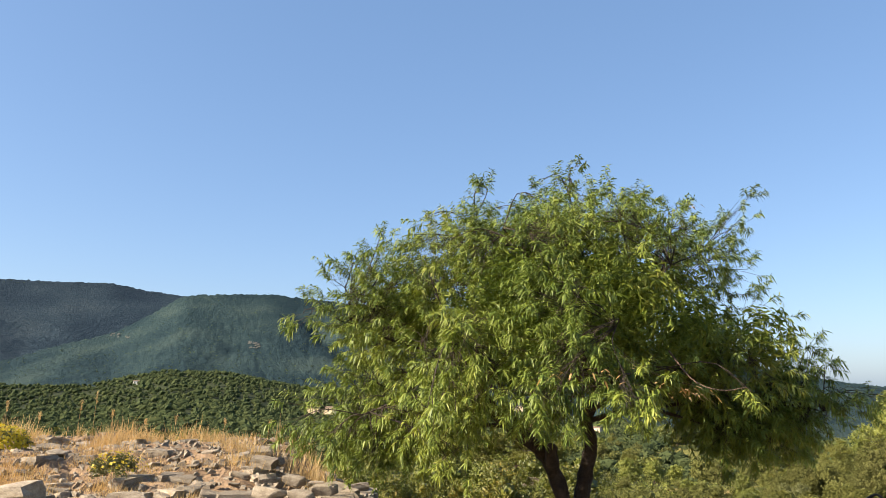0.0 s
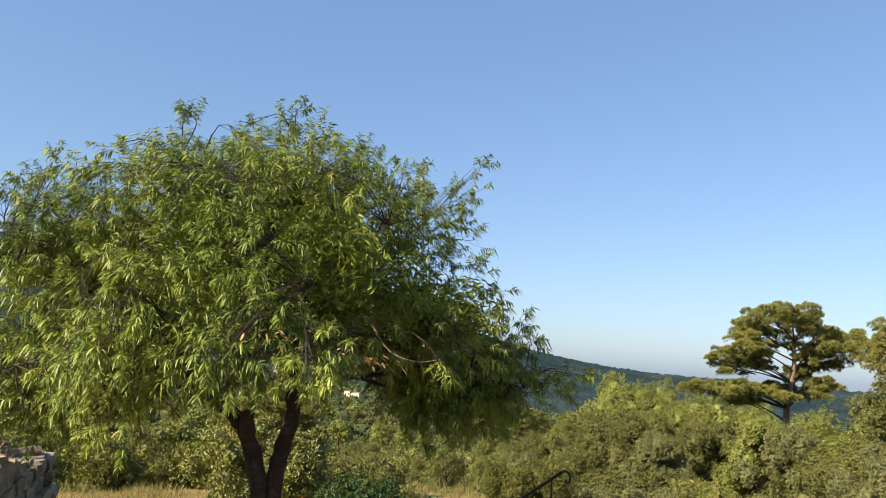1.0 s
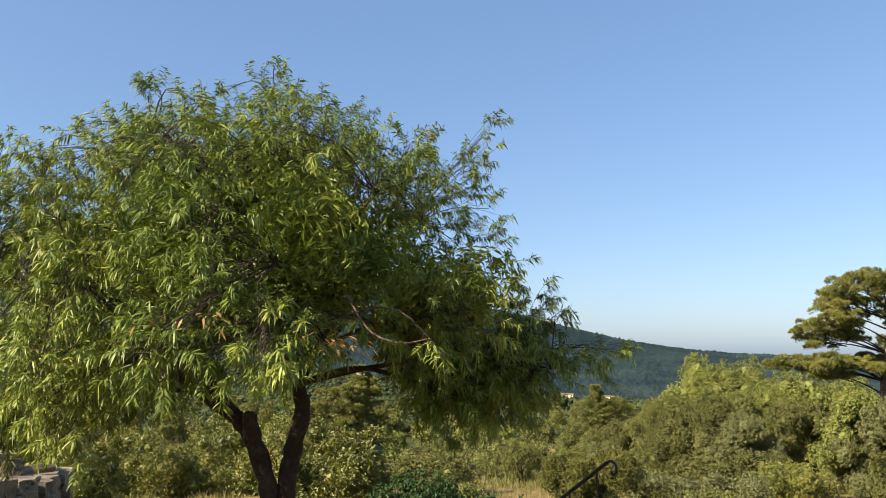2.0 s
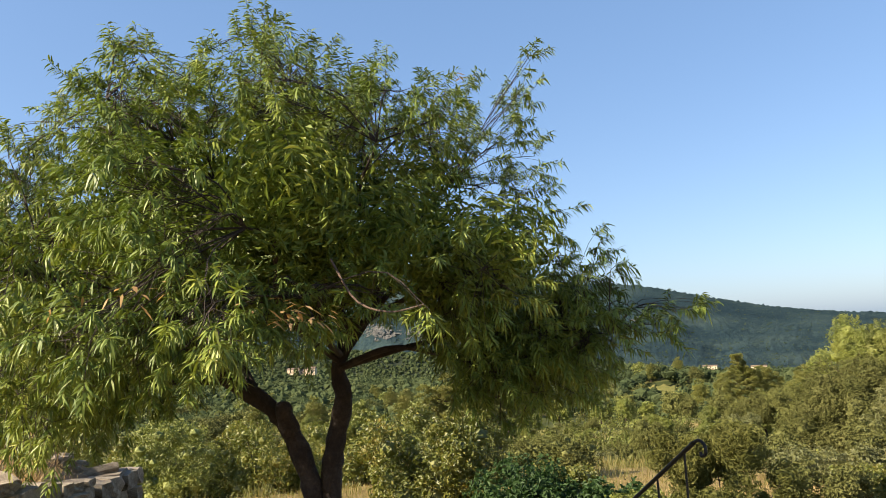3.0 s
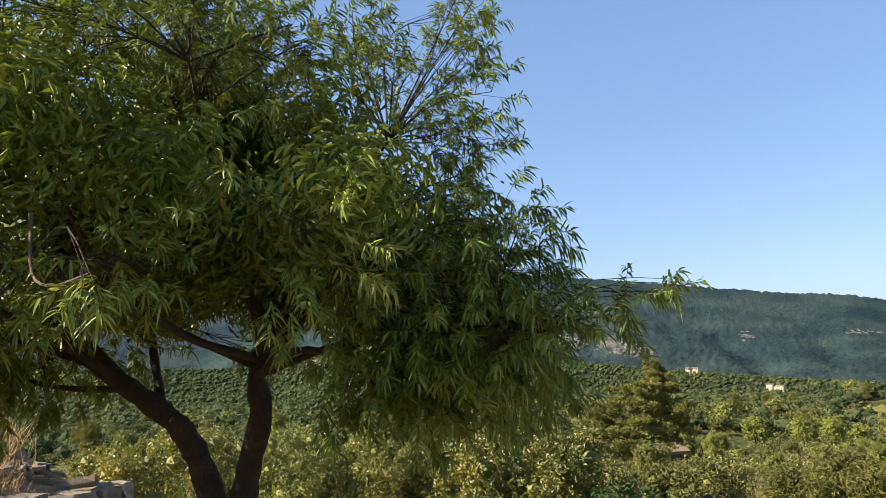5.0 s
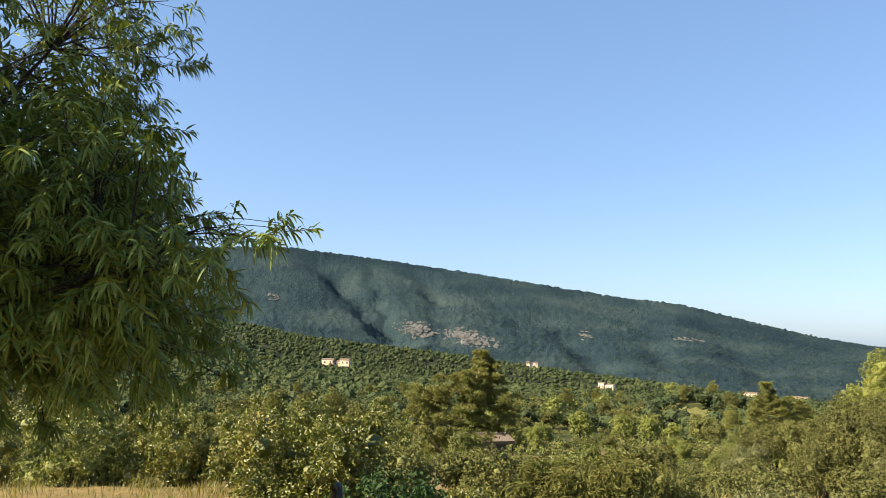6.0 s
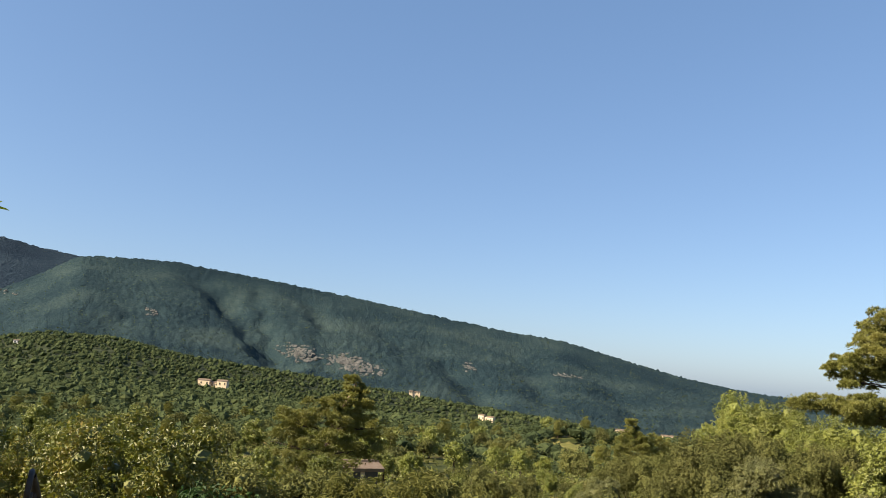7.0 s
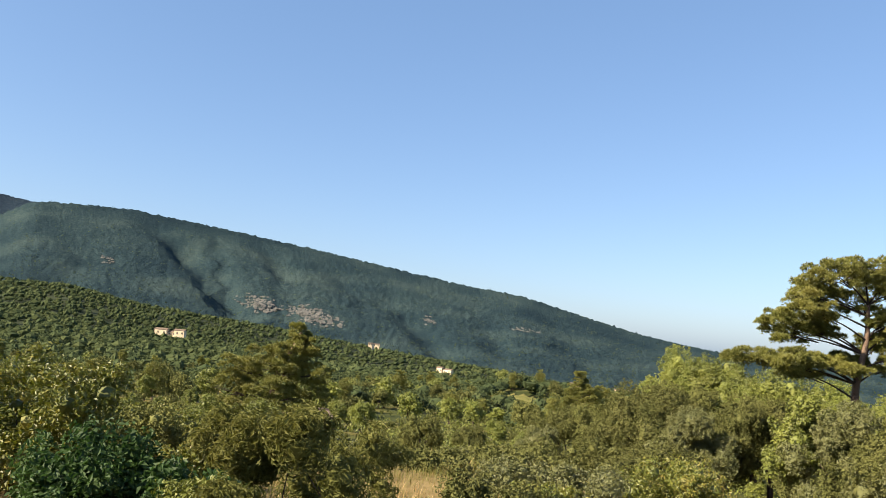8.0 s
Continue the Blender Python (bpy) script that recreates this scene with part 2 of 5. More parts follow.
def tube(path, radii, sides=8, rough=0.0, rng=None):
    """Verts and quads of a round, tapered limb."""
    path, radii = np.asarray(path, float), np.asarray(radii, float)
    ahead = unit(np.gradient(path, axis=0))
    side = unit(np.cross(ahead, [0.31, 0.17, 0.93]) + 1e-6)
    up = np.cross(ahead, side)
    a = np.linspace(0, 2 * np.pi, sides, endpoint=False)
    r = radii[:, None] * np.ones(sides)
    if rough and rng is not None:
        r = r * (1 + rough * (rng.random(r.shape) - 0.5))
    v = path[:, None] + r[..., None] * (np.cos(a)[None, :, None] * side[:, None] + np.sin(a)[None, :, None] * up[:, None])
    k = np.arange(len(path) - 1)[:, None] * sides
    i, j = np.arange(sides), (np.arange(sides) + 1) % sides
    f = np.stack([k + i, k + j, k + sides + j, k + sides + i], -1).reshape(-1, 4)
    return v.reshape(-1, 3), f


def joined(parts_):
    vs, fs, n = [], [], 0
    for v, f in parts_:
        vs.append(v)
        fs.append(np.asarray(f) + n)
        n += len(v)
    return np.vstack(vs), np.vstack(fs)


def blades(at, d0, length, width, droop, roll=None):
    """Long curved leaves: verts and triangles. at, d0 (n, 3); the rest (n,)."""
    n = len(at)
    side = unit(np.cross(d0, [0.0, 0.0, 1.0]) + 1e-4 * np.array([1, 0.3, 0]))
    if roll is not None:
        side = unit(side * np.cos(roll)[:, None] + np.cross(d0, side) * np.sin(roll)[:, None])
    s = np.array([0.0, 0.33, 0.70, 1.0])
    w = np.array([0.0, 1.0, 0.72, 0.0])
    mid = at[:, None] + length[:, None, None] * (s[None, :, None] * d0[:, None] + (s**2)[None, :, None] * droop[:, None, None] * np.array([0, 0, -1.0]))
    off = 0.5 * width[:, None, None] * w[None, :, None] * side[:, None]
    v = np.stack([mid[:, 0], mid[:, 1] - off[:, 1], mid[:, 1] + off[:, 1], mid[:, 2] - off[:, 2], mid[:, 2] + off[:, 2], mid[:, 3]], 1)
    t = np.array([[0, 2, 1], [1, 2, 4], [1, 4, 3], [3, 4, 5]])
    f = (np.arange(n)[:, None, None] * 6 + t[None]).reshape(-1, 3)
    return v.reshape(-1, 3), f


def flakes(at, normal, size, rng, slim=0.6):
    """Small folded leaves: verts and triangles."""
    n = len(at)
    turn = unit(rng.normal(size=(n, 3)))
    a = unit(np.cross(normal, turn)) * size[:, None]
    b = unit(np.cross(normal, a)) * size[:, None] * slim
    lift = normal * size[:, None] * 0.18
    v = np.stack([at - a * 0.5, at + b * 0.5 + lift, at + a * 0.5, at - b * 0.5 + lift], 1).reshape(-1, 3)
    f = (np.arange(n)[:, None, None] * 4 + np.array([[0, 1, 2], [0, 2, 3]])[None]).reshape(-1, 3)
    return v, f


def lumps_in(rng, centre, radii, count, size, flat=1.0, low=-0.5):
    """Lumps over the upper and outer part of an ellipsoid: rows of x, y, z, radius."""
    d = unit(rng.normal(size=(count * 3, 3)))
    d = d[d[:, 2] > low][:count]
    c = np.asarray(centre) + d * np.asarray(radii) * rng.uniform(0.55, 0.95, (len(d), 1))
    return np.hstack([c, rng.uniform(size[0], size[1], (len(d), 1))])


def leaf_cloud(rng, lumps, count, size, flat=0.8, slim=0.6, depth=0.5, sub=6, per=1):
    """Leaves over the outsides of lumps, thinning inwards; smaller lumps sit on each; per leaves to a sprig."""
    if sub:
        d = unit(rng.normal(size=(len(lumps) * sub, 3)) + np.array([0, 0, 0.25]))
        big = np.repeat(lumps, sub, 0)
        small = np.hstack([big[:, :3] + d * big[:, 3:] * 0.8 * np.array([1, 1, flat]), big[:, 3:] * rng.uniform(0.28, 0.5, (len(big), 1))])
        lumps = np.vstack([lumps * np.array([1, 1, 1, 0.85]), small])
    w = lumps[:, 3] ** 2
    count //= per
    k = rng.choice(len(lumps), count, p=w / w.sum())
    d = unit(rng.normal(size=(count, 3)))
    r = lumps[k, 3] * (1 - depth * rng.random(count) ** 2) * (0.88 + 0.14 * rng.random(count) + 0.28 * rng.random(count) ** 8)
    at = lumps[k, :3] + d * r[:, None] * np.array([1, 1, flat])
    nrm = unit(d + 0.35 * rng.normal(size=(count, 3)) + np.array([0, 0, 0.15]))
    if per > 1:
        d, at = np.repeat(d, per, 0), np.repeat(at, per, 0)
        count *= per
        at = at + unit(0.9 * d + rng.normal(size=(count, 3)) + np.array([0, 0, 0.3])) * (size[1] * rng.uniform(0.3, 1.1, (count, 1)))
        nrm = unit(0.8 * d + 0.5 * rng.normal(size=(count, 3)) + np.array([0, 0, 0.3]))
    return flakes(at, nrm, rng.uniform(size[0], size[1], count), rng, slim)


def shade_cores(lumps, share):
    """Closed masses added behind the leaves of each lump, to keep light out."""
    t = (1 + 5 ** 0.5) / 2
    p = unit(np.array([(-1, t, 0), (1, t, 0), (-1, -t, 0), (1, -t, 0), (0, -1, t), (0, 1, t), (0, -1, -t), (0, 1, -t), (t, 0, -1), (t, 0, 1), (-t, 0, -1), (-t, 0, 1)], float))
    q = np.array([(0, 11, 5), (0, 5, 1), (0, 1, 7), (0, 7, 10), (0, 10, 11), (1, 5, 9), (5, 11, 4), (11, 10, 2), (10, 7, 6), (7, 1, 8), (3, 9, 4), (3, 4, 2), (3, 2, 6), (3, 6, 8), (3, 8, 9), (4, 9, 5), (2, 4, 11), (6, 2, 10), (8, 6, 7), (9, 8, 1)])
    v = lumps[:, None, :3] + p[None] * lumps[:, None, 3:] * share
    f = (np.arange(len(lumps))[:, None, None] * 12 + q[None]).reshape(-1, 3)
    return v.reshape(-1, 3), f


def needle_cloud(rng, lumps, tufts, needles, length, width, flat=0.6):
    """Tufts of needles standing up and out of lumps."""
    w = lumps[:, 3] ** 2
    k = rng.choice(len(lumps), tufts, p=w / w.sum())
    d = unit(rng.normal(size=(tufts, 3)))
    d[:, 2] = np.where(rng.random(tufts) < 0.75, np.abs(d[:, 2]), d[:, 2])
    at = lumps[k, :3] + d * (lumps[k, 3] * rng.uniform(0.6, 1.08, tufts))[:, None] * np.array([1, 1, flat])
    axis = unit(d * np.array([1, 1, 0.6]) + np.array([0, 0, 0.5]))
    at, axis = np.repeat(at, needles, 0), np.repeat(axis, needles, 0)
    n = len(at)
    dirs = unit(axis + 0.75 * rng.normal(size=(n, 3)))
    side = unit(np.cross(dirs, rng.normal(size=(n, 3)))) * width * 0.5
    ln = length * rng.uniform(0.7, 1.2, n)[:, None]
    v = np.stack([at - side, at + side, at + dirs * ln], 1).reshape(-1, 3)
    return v, np.arange(3 * n).reshape(-1, 3)


# ---- the lie of the land ----
CREST_AZ = [-180, -60, -28, -24, -19, -15, -11, -4, 4, 12, 20, 32, 60, 180]
CREST_EL = [0.0, 0.2, 0.2, 0.2, 1.2, 1.1, 0.4, -0.3, -1.3, -1.9, -2.8, -3.4, -3.0, 0.0]


def hills(x, y):
    """Height of the ground."""
    x, y = np.asarray(x, float), np.asarray(y, float)
    upper = 0.1 - 0.06 * np.clip(x, -2, 7) - 0.02 * (np.clip(y, -10, 20) - 0.5)
    lower = -1.05 - 0.03 * (np.clip(y, 9, 18) - 10) - 0.02 * np.clip(x, -6, 8)
    near = upper + (lower - upper) * smooth(8.6, 10.2, y + 0.25 * np.sin(0.9 * x))
    dx, dy = x - 3.0, y - 3.0
    r, az = np.hypot(dx, dy), np.degrees(np.arctan2(dx, dy))
    el = np.interp(az, CREST_AZ, CREST_EL)
    crest = 1.5 + 900 * np.tan(np.radians(el)) - 7
    mid = 1.5 + 600 * np.tan(np.radians(el - 2.5))
    first = np.interp(r, [0, 15, 20, 26, 38, 50, 70, 110, 180, 300], [-1.0, -1.25, -1.9, -2.8, -4.7, -6.5, -8.6, -11.5, -15, -20])
    a = first
    a = np.where(r > 300, -20 + (mid + 20) * smooth(300, 600, r) , a)
    a = np.where(r > 600, mid + (crest - mid) * smooth(600, 900, r), a)
    a = np.where(r > 900, crest - (crest + 110) * smooth(900, 1060, r), a)
    front = smooth(95, 60, np.abs(az))
    a = a * front + (1 - front) * (-0.1 - 0.01 * r * (r < 400) - 4.0 * (r >= 400))
    out = near + (a - near) * smooth(13, 20, r)
    out += smooth(20, 60, r) * 0.5 * np.sin(x * 0.11) * np.cos(y * 0.083) + smooth(150, 400, r) * 3.0 * np.sin(x * 0.017 + 1) * np.cos(y * 0.013)
    # a dip and a bank carrying the hay field
    out += np.exp(-(((az - 16.6) / 4.5) ** 2)) * (4.5 * np.exp(-(((r - 235) / 28) ** 2)) - 3.0 * np.exp(-(((r - 160) / 28) ** 2)))
    return out


def ground_sheet():
    rings = np.r_[0, 0.5 * np.arange(1, 56), 28 * 1.045 ** np.arange(1, 118)]
    rings = rings[rings < 4800]
    az = np.radians(np.arange(0, 360, 1.0))
    x, y = 3 + rings[:, None] * np.sin(az), 3 + rings[:, None] * np.cos(az)
    z = hills(x, y)
    rng = np.random.default_rng(3)
    z += (rng.random(z.shape) - 0.5) * np.clip(rings[:, None] * 0.003, 0.0, 0.4)
    v = np.stack([x, y, z], -1).reshape(-1, 3)
    n, k = len(rings), len(az)
    i, j = np.meshgrid(np.arange(n - 1), np.arange(k), indexing="ij")
    f = np.stack([i * k + j, (i + 1) * k + j, (i + 1) * k + (j + 1) % k, i * k + (j + 1) % k], -1).reshape(-1, 4)
    thing("ground", (0, 0, 0), "uneven dry grassy ground falling into a wooded valley", "ground", data=fast_mesh("ground", v, f, M["ground"], True), kind="structure")


ground_sheet()


def on_ground(az, r, eye=(4.5, 4.2)):
    """The place on the ground r metres from the eye, az degrees to the right of +y."""
    x, y = eye[0] + r * math.sin(radians(az)), eye[1] + r * math.cos(radians(az))
    return x, y, float(hills(x, y))


# Ridges: elevation of the crest over azimuth, as seen from the terrace.
RIDGE = ([-45, -28.6, -25.5, -22.2, -20.5, -18.8, -17.9, -15, -12.2, -7.2, -4.7, 1, 11.7, 15.7, 19.7, 23.5, 27.1, 31, 45, 60],
         [0.2, 1.3, 2.4, 3.3, 4.3, 5.4, 6.0, 6.17, 6.28, 5.83, 5.57, 4.88, 3.33, 2.92, 1.92, 1.0, 0.4, 0.0, -0.4, -0.6])
FAR_RIDGE = ([-60, -45, -29, -26, -22.5, -20.7, -18, -14, -5, 5], [6.0, 6.2, 6.44, 6.48, 6.57, 6.22, 5.95, 5.0, 3.0, 1.0])
# Ravines: azimuth and elevation at top and bottom, width in degrees, depth in metres.
RAVINES = [(-11.6, 6.0, -8.4, 4.0, 0.55, 26), (-8.4, 4.0, -4.5, 0.2, 0.8, 52), (-6.6, 4.9, -4.8, 1.2, 0.45, 24), (-3.3, 4.9, -1.8, 3.2, 0.5, 20), (-1.8, 3.2, -1.4, 0.0, 0.6, 14),
           (-15.6, 3.9, -14.6, 2.7, 0.8, 15), (-14.6, 2.7, -16.2, 0.6, 0.9, 17), (6.0, 1.8, 10.0, -1.2, 0.7, 36), (1.4, 3.8, 4.2, 1.6, 0.6, 16), (12.5, 1.6, 14.5, -1.0, 0.8, 18),
           (-23.5, 2.6, -20.5, -0.2, 1.0, 9), (17.5, 1.4, 20.5, -1.6, 0.8, 16)]


def mountain(name, ridge, near, far, foot, material, label, az0, az1, ravines=(), seed=5):
    az = np.arange(az0, az1 + 0.01, 0.14)
    s = np.r_[np.linspace(0, 1, 130), 1.04, 1.12, 1.3]
    top = np.interp(az, *ridge)
    top = np.convolve(np.r_[np.full(4, top[0]), top, np.full(4, top[-1])], np.ones(9) / 9, "valid")
    A, S = np.meshgrid(az, s, indexing="ij")
    T = top[:, None] * np.ones_like(S)
    el = foot + (T - foot) * np.minimum(S, 1) ** 0.92
    r = near + (far - near) * S
    z = 1.5 + r * np.tan(np.radians(el))
    z -= np.where(S > 1, (S - 1) * 400, 0)
    inside = np.clip(4 * S * (1 - S), 0, 1)
    bumps = np.zeros_like(z)
    for i in range(z.shape[0]):
        for j in range(0, z.shape[1]):
            q, p = Vector((A[i, j] * 0.35, S[i, j] * 2.2, seed)), Vector((A[i, j] * 2.4, S[i, j] * 26, seed))
            bumps[i, j] = noise.fractal(q, 1.0, 2.0, 2) * 4 + noise.fractal(p, 0.8, 2.0, 2) * 2.0
    z += bumps * inside
    for a0, e0, a1, e1, w, depth in ravines:
        d = np.array([a1 - a0, e1 - e0])
        u = np.clip(((A - a0) * d[0] + (el - e0) * d[1]) / (d @ d), 0, 1)
        off = (A - a0 - u * d[0]) * 0.9 + 0.22 * np.sin(el * 5 + a0)
        off2 = el - e0 - u * d[1]
        dist = np.hypot(np.where(off > 0, off / 1.9, off), off2)      # the wall towards the sun is the gentler one
        z -= 0.62 * depth * np.exp(-((dist / w) ** 2)) * (0.5 + 0.5 * u) * smooth(0, 0.12, 1 - S)
    x, y = 3 + r * np.sin(np.radians(A)), 3 + r * np.cos(np.radians(A))
    rng = np.random.default_rng(seed)
    z += rng.normal(size=z.shape) * (0.7 + 0.8 * (S > 0.97))
    v = np.stack([x, y, z], -1).reshape(-1, 3)
    n, k = A.shape
    i, j = np.meshgrid(np.arange(n - 1), np.arange(k - 1), indexing="ij")
    f = np.stack([i * k + j, (i + 1) * k + j, (i + 1) * k + j + 1, i * k + j + 1], -1).reshape(-1, 4)
    thing(name, (0, 0, 0), label, "mountain", data=fast_mesh(name, v, f, material, True), kind="structure")
    return v.reshape(n, k, 3)


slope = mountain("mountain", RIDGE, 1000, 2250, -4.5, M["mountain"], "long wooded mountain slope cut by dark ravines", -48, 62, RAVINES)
far_slope = mountain("far_mountain", FAR_RIDGE, 2300, 3400, 0.0, M["far_mountain"], "wooded mountain behind the nearer slope, blue haze in its colour", -62, 6, [(-24, 6, -23, 3, 1.4, 30), (-28, 5.5, -27.5, 2.5, 1.2, 30)], 9)


# ---- far woods, fields and houses ----


def far_woods():
    """Thousands of small crowns on the slopes of the valley, as one mass."""
    rng = np.random.default_rng(11)
    vs, fs, n = [], [], 0
    count = 26000
    bm = bmesh.new()
    bmesh.ops.create_icosphere(bm, subdivisions=1, radius=1)
    core_v, core_f = np.array([q.co[:] for q in bm.verts]), np.array([[q.index for q in g.verts] for g in bm.faces])
    bm.free()
    az = rng.uniform(-42, 46, count)
    r = 135 + 875 * rng.random(count) ** 0.8
    x, y = 3 + r * np.sin(np.radians(az)), 3 + r * np.cos(np.radians(az))
    z = hills(x, y)
    keep = np.ones(count, bool)
    for a, d, half, deep in FIELDS:
        keep &= ~((np.abs(az - a) < half) & (np.abs(r - d) < deep))
    for a, d, clear in HOUSE_SPOTS:
        keep &= ~((np.abs(az - a) < clear) & (r < d + 3) & (r > d - 8 - 22 * (clear > 1)))
    x, y, z, r = x[keep], y[keep], z[keep], r[keep]
    for k in range(len(x)):
        h = (2.2 + 3.4 * rng.random() ** 1.6) * min(1.0, 0.4 + r[k] / 500)
        w = h * rng.uniform(0.42, 0.85)
        m = 40 if r[k] < 260 else 22 if r[k] < 420 else 11
        d = unit(rng.normal(size=(m, 3)))
        d[:, 2] = np.abs(d[:, 2]) * 1.2 - 0.25
        at = np.array([x[k], y[k], z[k] + h * 0.5]) + d * np.array([w, w, h * 0.5]) * rng.uniform(0.72, 1.12, (m, 1))
        v, f = flakes(at, unit(d + [0, 0, 0.4] + 0.55 * rng.normal(size=(m, 3))), rng.uniform(0.5, 1.0, m) * (min(1.0, 0.3 + r[k] / 400) if r[k] < 420 else 1.3), rng, 0.8)
        vs.append(v)
        fs.append(f + n)
        n += len(v)
        q = core_v * rng.uniform(0.45, 1.0, (len(core_v), 1)) * np.array([w, w, h * 0.5]) + [x[k], y[k], z[k] + h * 0.48]
        vs.append(q)
        fs.append(core_f + n)
        n += len(q)
    thing("far_woods", (0, 0, 0), "dense mixed woodland covering the valley slopes", "woods", data=fast_mesh("far_woods", np.vstack(vs), np.vstack(fs), M["forest"]), kind="stuff")


def crest_scrub():
    """Small trees on the skyline and scattered over the mountain."""
    rng = np.random.default_rng(12)
    picks = []
    n, k, _ = slope.shape
    for i in rng.integers(0, n, 900):
        picks.append(slope[i, int(rng.integers(123, 130))])
    for i, j in zip(rng.integers(0, n, 16000), (122 * rng.random(16000)).astype(int)):
        picks.append(slope[i, j])
    for i in rng.integers(0, far_slope.shape[0], 500):
        picks.append(far_slope[i, int(rng.integers(124, 130))])
    p = np.array(picks) + rng.normal(size=(len(picks), 3)) * np.array([4, 4, 0])
    m = 5
    h = rng.uniform(1.2, 3.4, len(p))
    d = unit(rng.normal(size=(len(p), m, 3)))
    d[..., 2] = np.abs(d[..., 2])
    at = (p[:, None] + d * (h[:, None, None] * np.array([0.7, 0.7, 0.9])) * 0.6).reshape(-1, 3)
    v, f = flakes(at, unit(d.reshape(-1, 3) + 0.3 * rng.normal(size=(len(at), 3))), np.repeat(h, m) * rng.uniform(0.5, 0.9, len(at)), rng, 0.8)
    thing("mountain_scrub", (0, 0, 0), "scattered scrub and small trees on the mountain", "scrub", data=fast_mesh("mountain_scrub", v, f, M["forest"]), kind="stuff")


def rock_patch(az, el, wide, tall, seed, label, n=120):
    """Bare broken rock breaking out of the mountain side in steep streaks."""
    rng = np.random.default_rng(seed)
    best = slope.reshape(-1, 3)
    a = np.degrees(np.arctan2(best[:, 0] - 3, best[:, 1] - 3))
    e = np.degrees(np.arctan2(best[:, 2] - 1.5, np.hypot(best[:, 0] - 3, best[:, 1] - 3)))
    near = best[((a - az) / wide + 0.5 * (e - el) / tall) ** 2 + ((e - el) / tall) ** 2 < 1.8 * rng.random(len(best)) ** 2]
    if len(near) == 0:
        return
    bm = bmesh.new()
    bmesh.ops.create_icosphere(bm, subdivisions=2, radius=1)
    ball = np.array([q.co[:] for q in bm.verts])
    f = np.array([[q.index for q in g.verts] for g in bm.faces])
    bm.free()
    parts_ = []
    for p in near[rng.integers(0, len(near), n)]:
        v = ball * rng.uniform(0.4, 1.4, (len(ball), 1))
        size = np.array([rng.uniform(1.0, 4.5), rng.uniform(1.5, 5), rng.uniform(0.4, 1.1)]) * rng.uniform(0.4, 1.3)
        v = v * size
        v[:, 2] += v[:, 1] * rng.uniform(0.3, 0.6)
        parts_.append((v + p + rng.normal(size=3) * [3, 3, 0] + [0, -1.0, 0.45 * size[2]], f))
    v, f = joined(parts_)
    c = v.mean(0)
    thing("rock_outcrop", tuple(c), label, "rock", "rock outcrops", data=fast_mesh("rock_outcrop", v - c, f, M["rock_face"]), kind="stuff")


# azimuth, distance, half width in degrees, half depth in metres
FIELDS = [(16.6, 208, 1.3, 10), (-5.6, 220, 1.5, 8), (7.0, 108, 1.9, 7), (24.0, 400, 1.5, 30)]
HOUSE_SPOTS = [(-8.5, 645, 1.1), (10.55, 740, 0.75), (23.0, 890, 0.5), (5.3, 885, 0.4), (-20.8, 805, 0.2), (19.9, 885, 0.4)]


def field(az, r, half, deep, green=False):
    n = 14
    vs = []
    for i in range(n + 1):
        for j in range(n + 1):
            a, d = az + half * (2 * i / n - 1) * (1 + 0.15 * math.sin(3 * j)), r + deep * (2 * j / n - 1) * (1 + 0.2 * math.sin(2 * i))
            x, y, z = on_ground(a, d, (3, 3))
            vs.append((x, y, z + 0.25 - 1.2 * (i in (0, n) or j in (0, n))))
    fs = [(i * (n + 1) + j, (i + 1) * (n + 1) + j, (i + 1) * (n + 1) + j + 1, i * (n + 1) + j + 1) for i in range(n) for j in range(n)]
    thing("field", (0, 0, 0), "sunlit mown field between the trees", "field", "fields", data=mesh_of("field", vs, fs, M["shrub"] if green else M["field"], True), kind="structure")


def box_mesh(name, size, material, bevel=0.0):
    bm = bmesh.new()
    bmesh.ops.create_cube(bm, size=1)
    bmesh.ops.scale(bm, vec=size, verts=bm.verts)
    if bevel:
        bmesh.ops.bevel(bm, geom=bm.edges[:], offset=bevel, segments=2, affect="EDGES")
    me = bpy.data.meshes.new(name)
    bm.to_mesh(me)
    bm.free()
    me.materials.append(material)
    return me


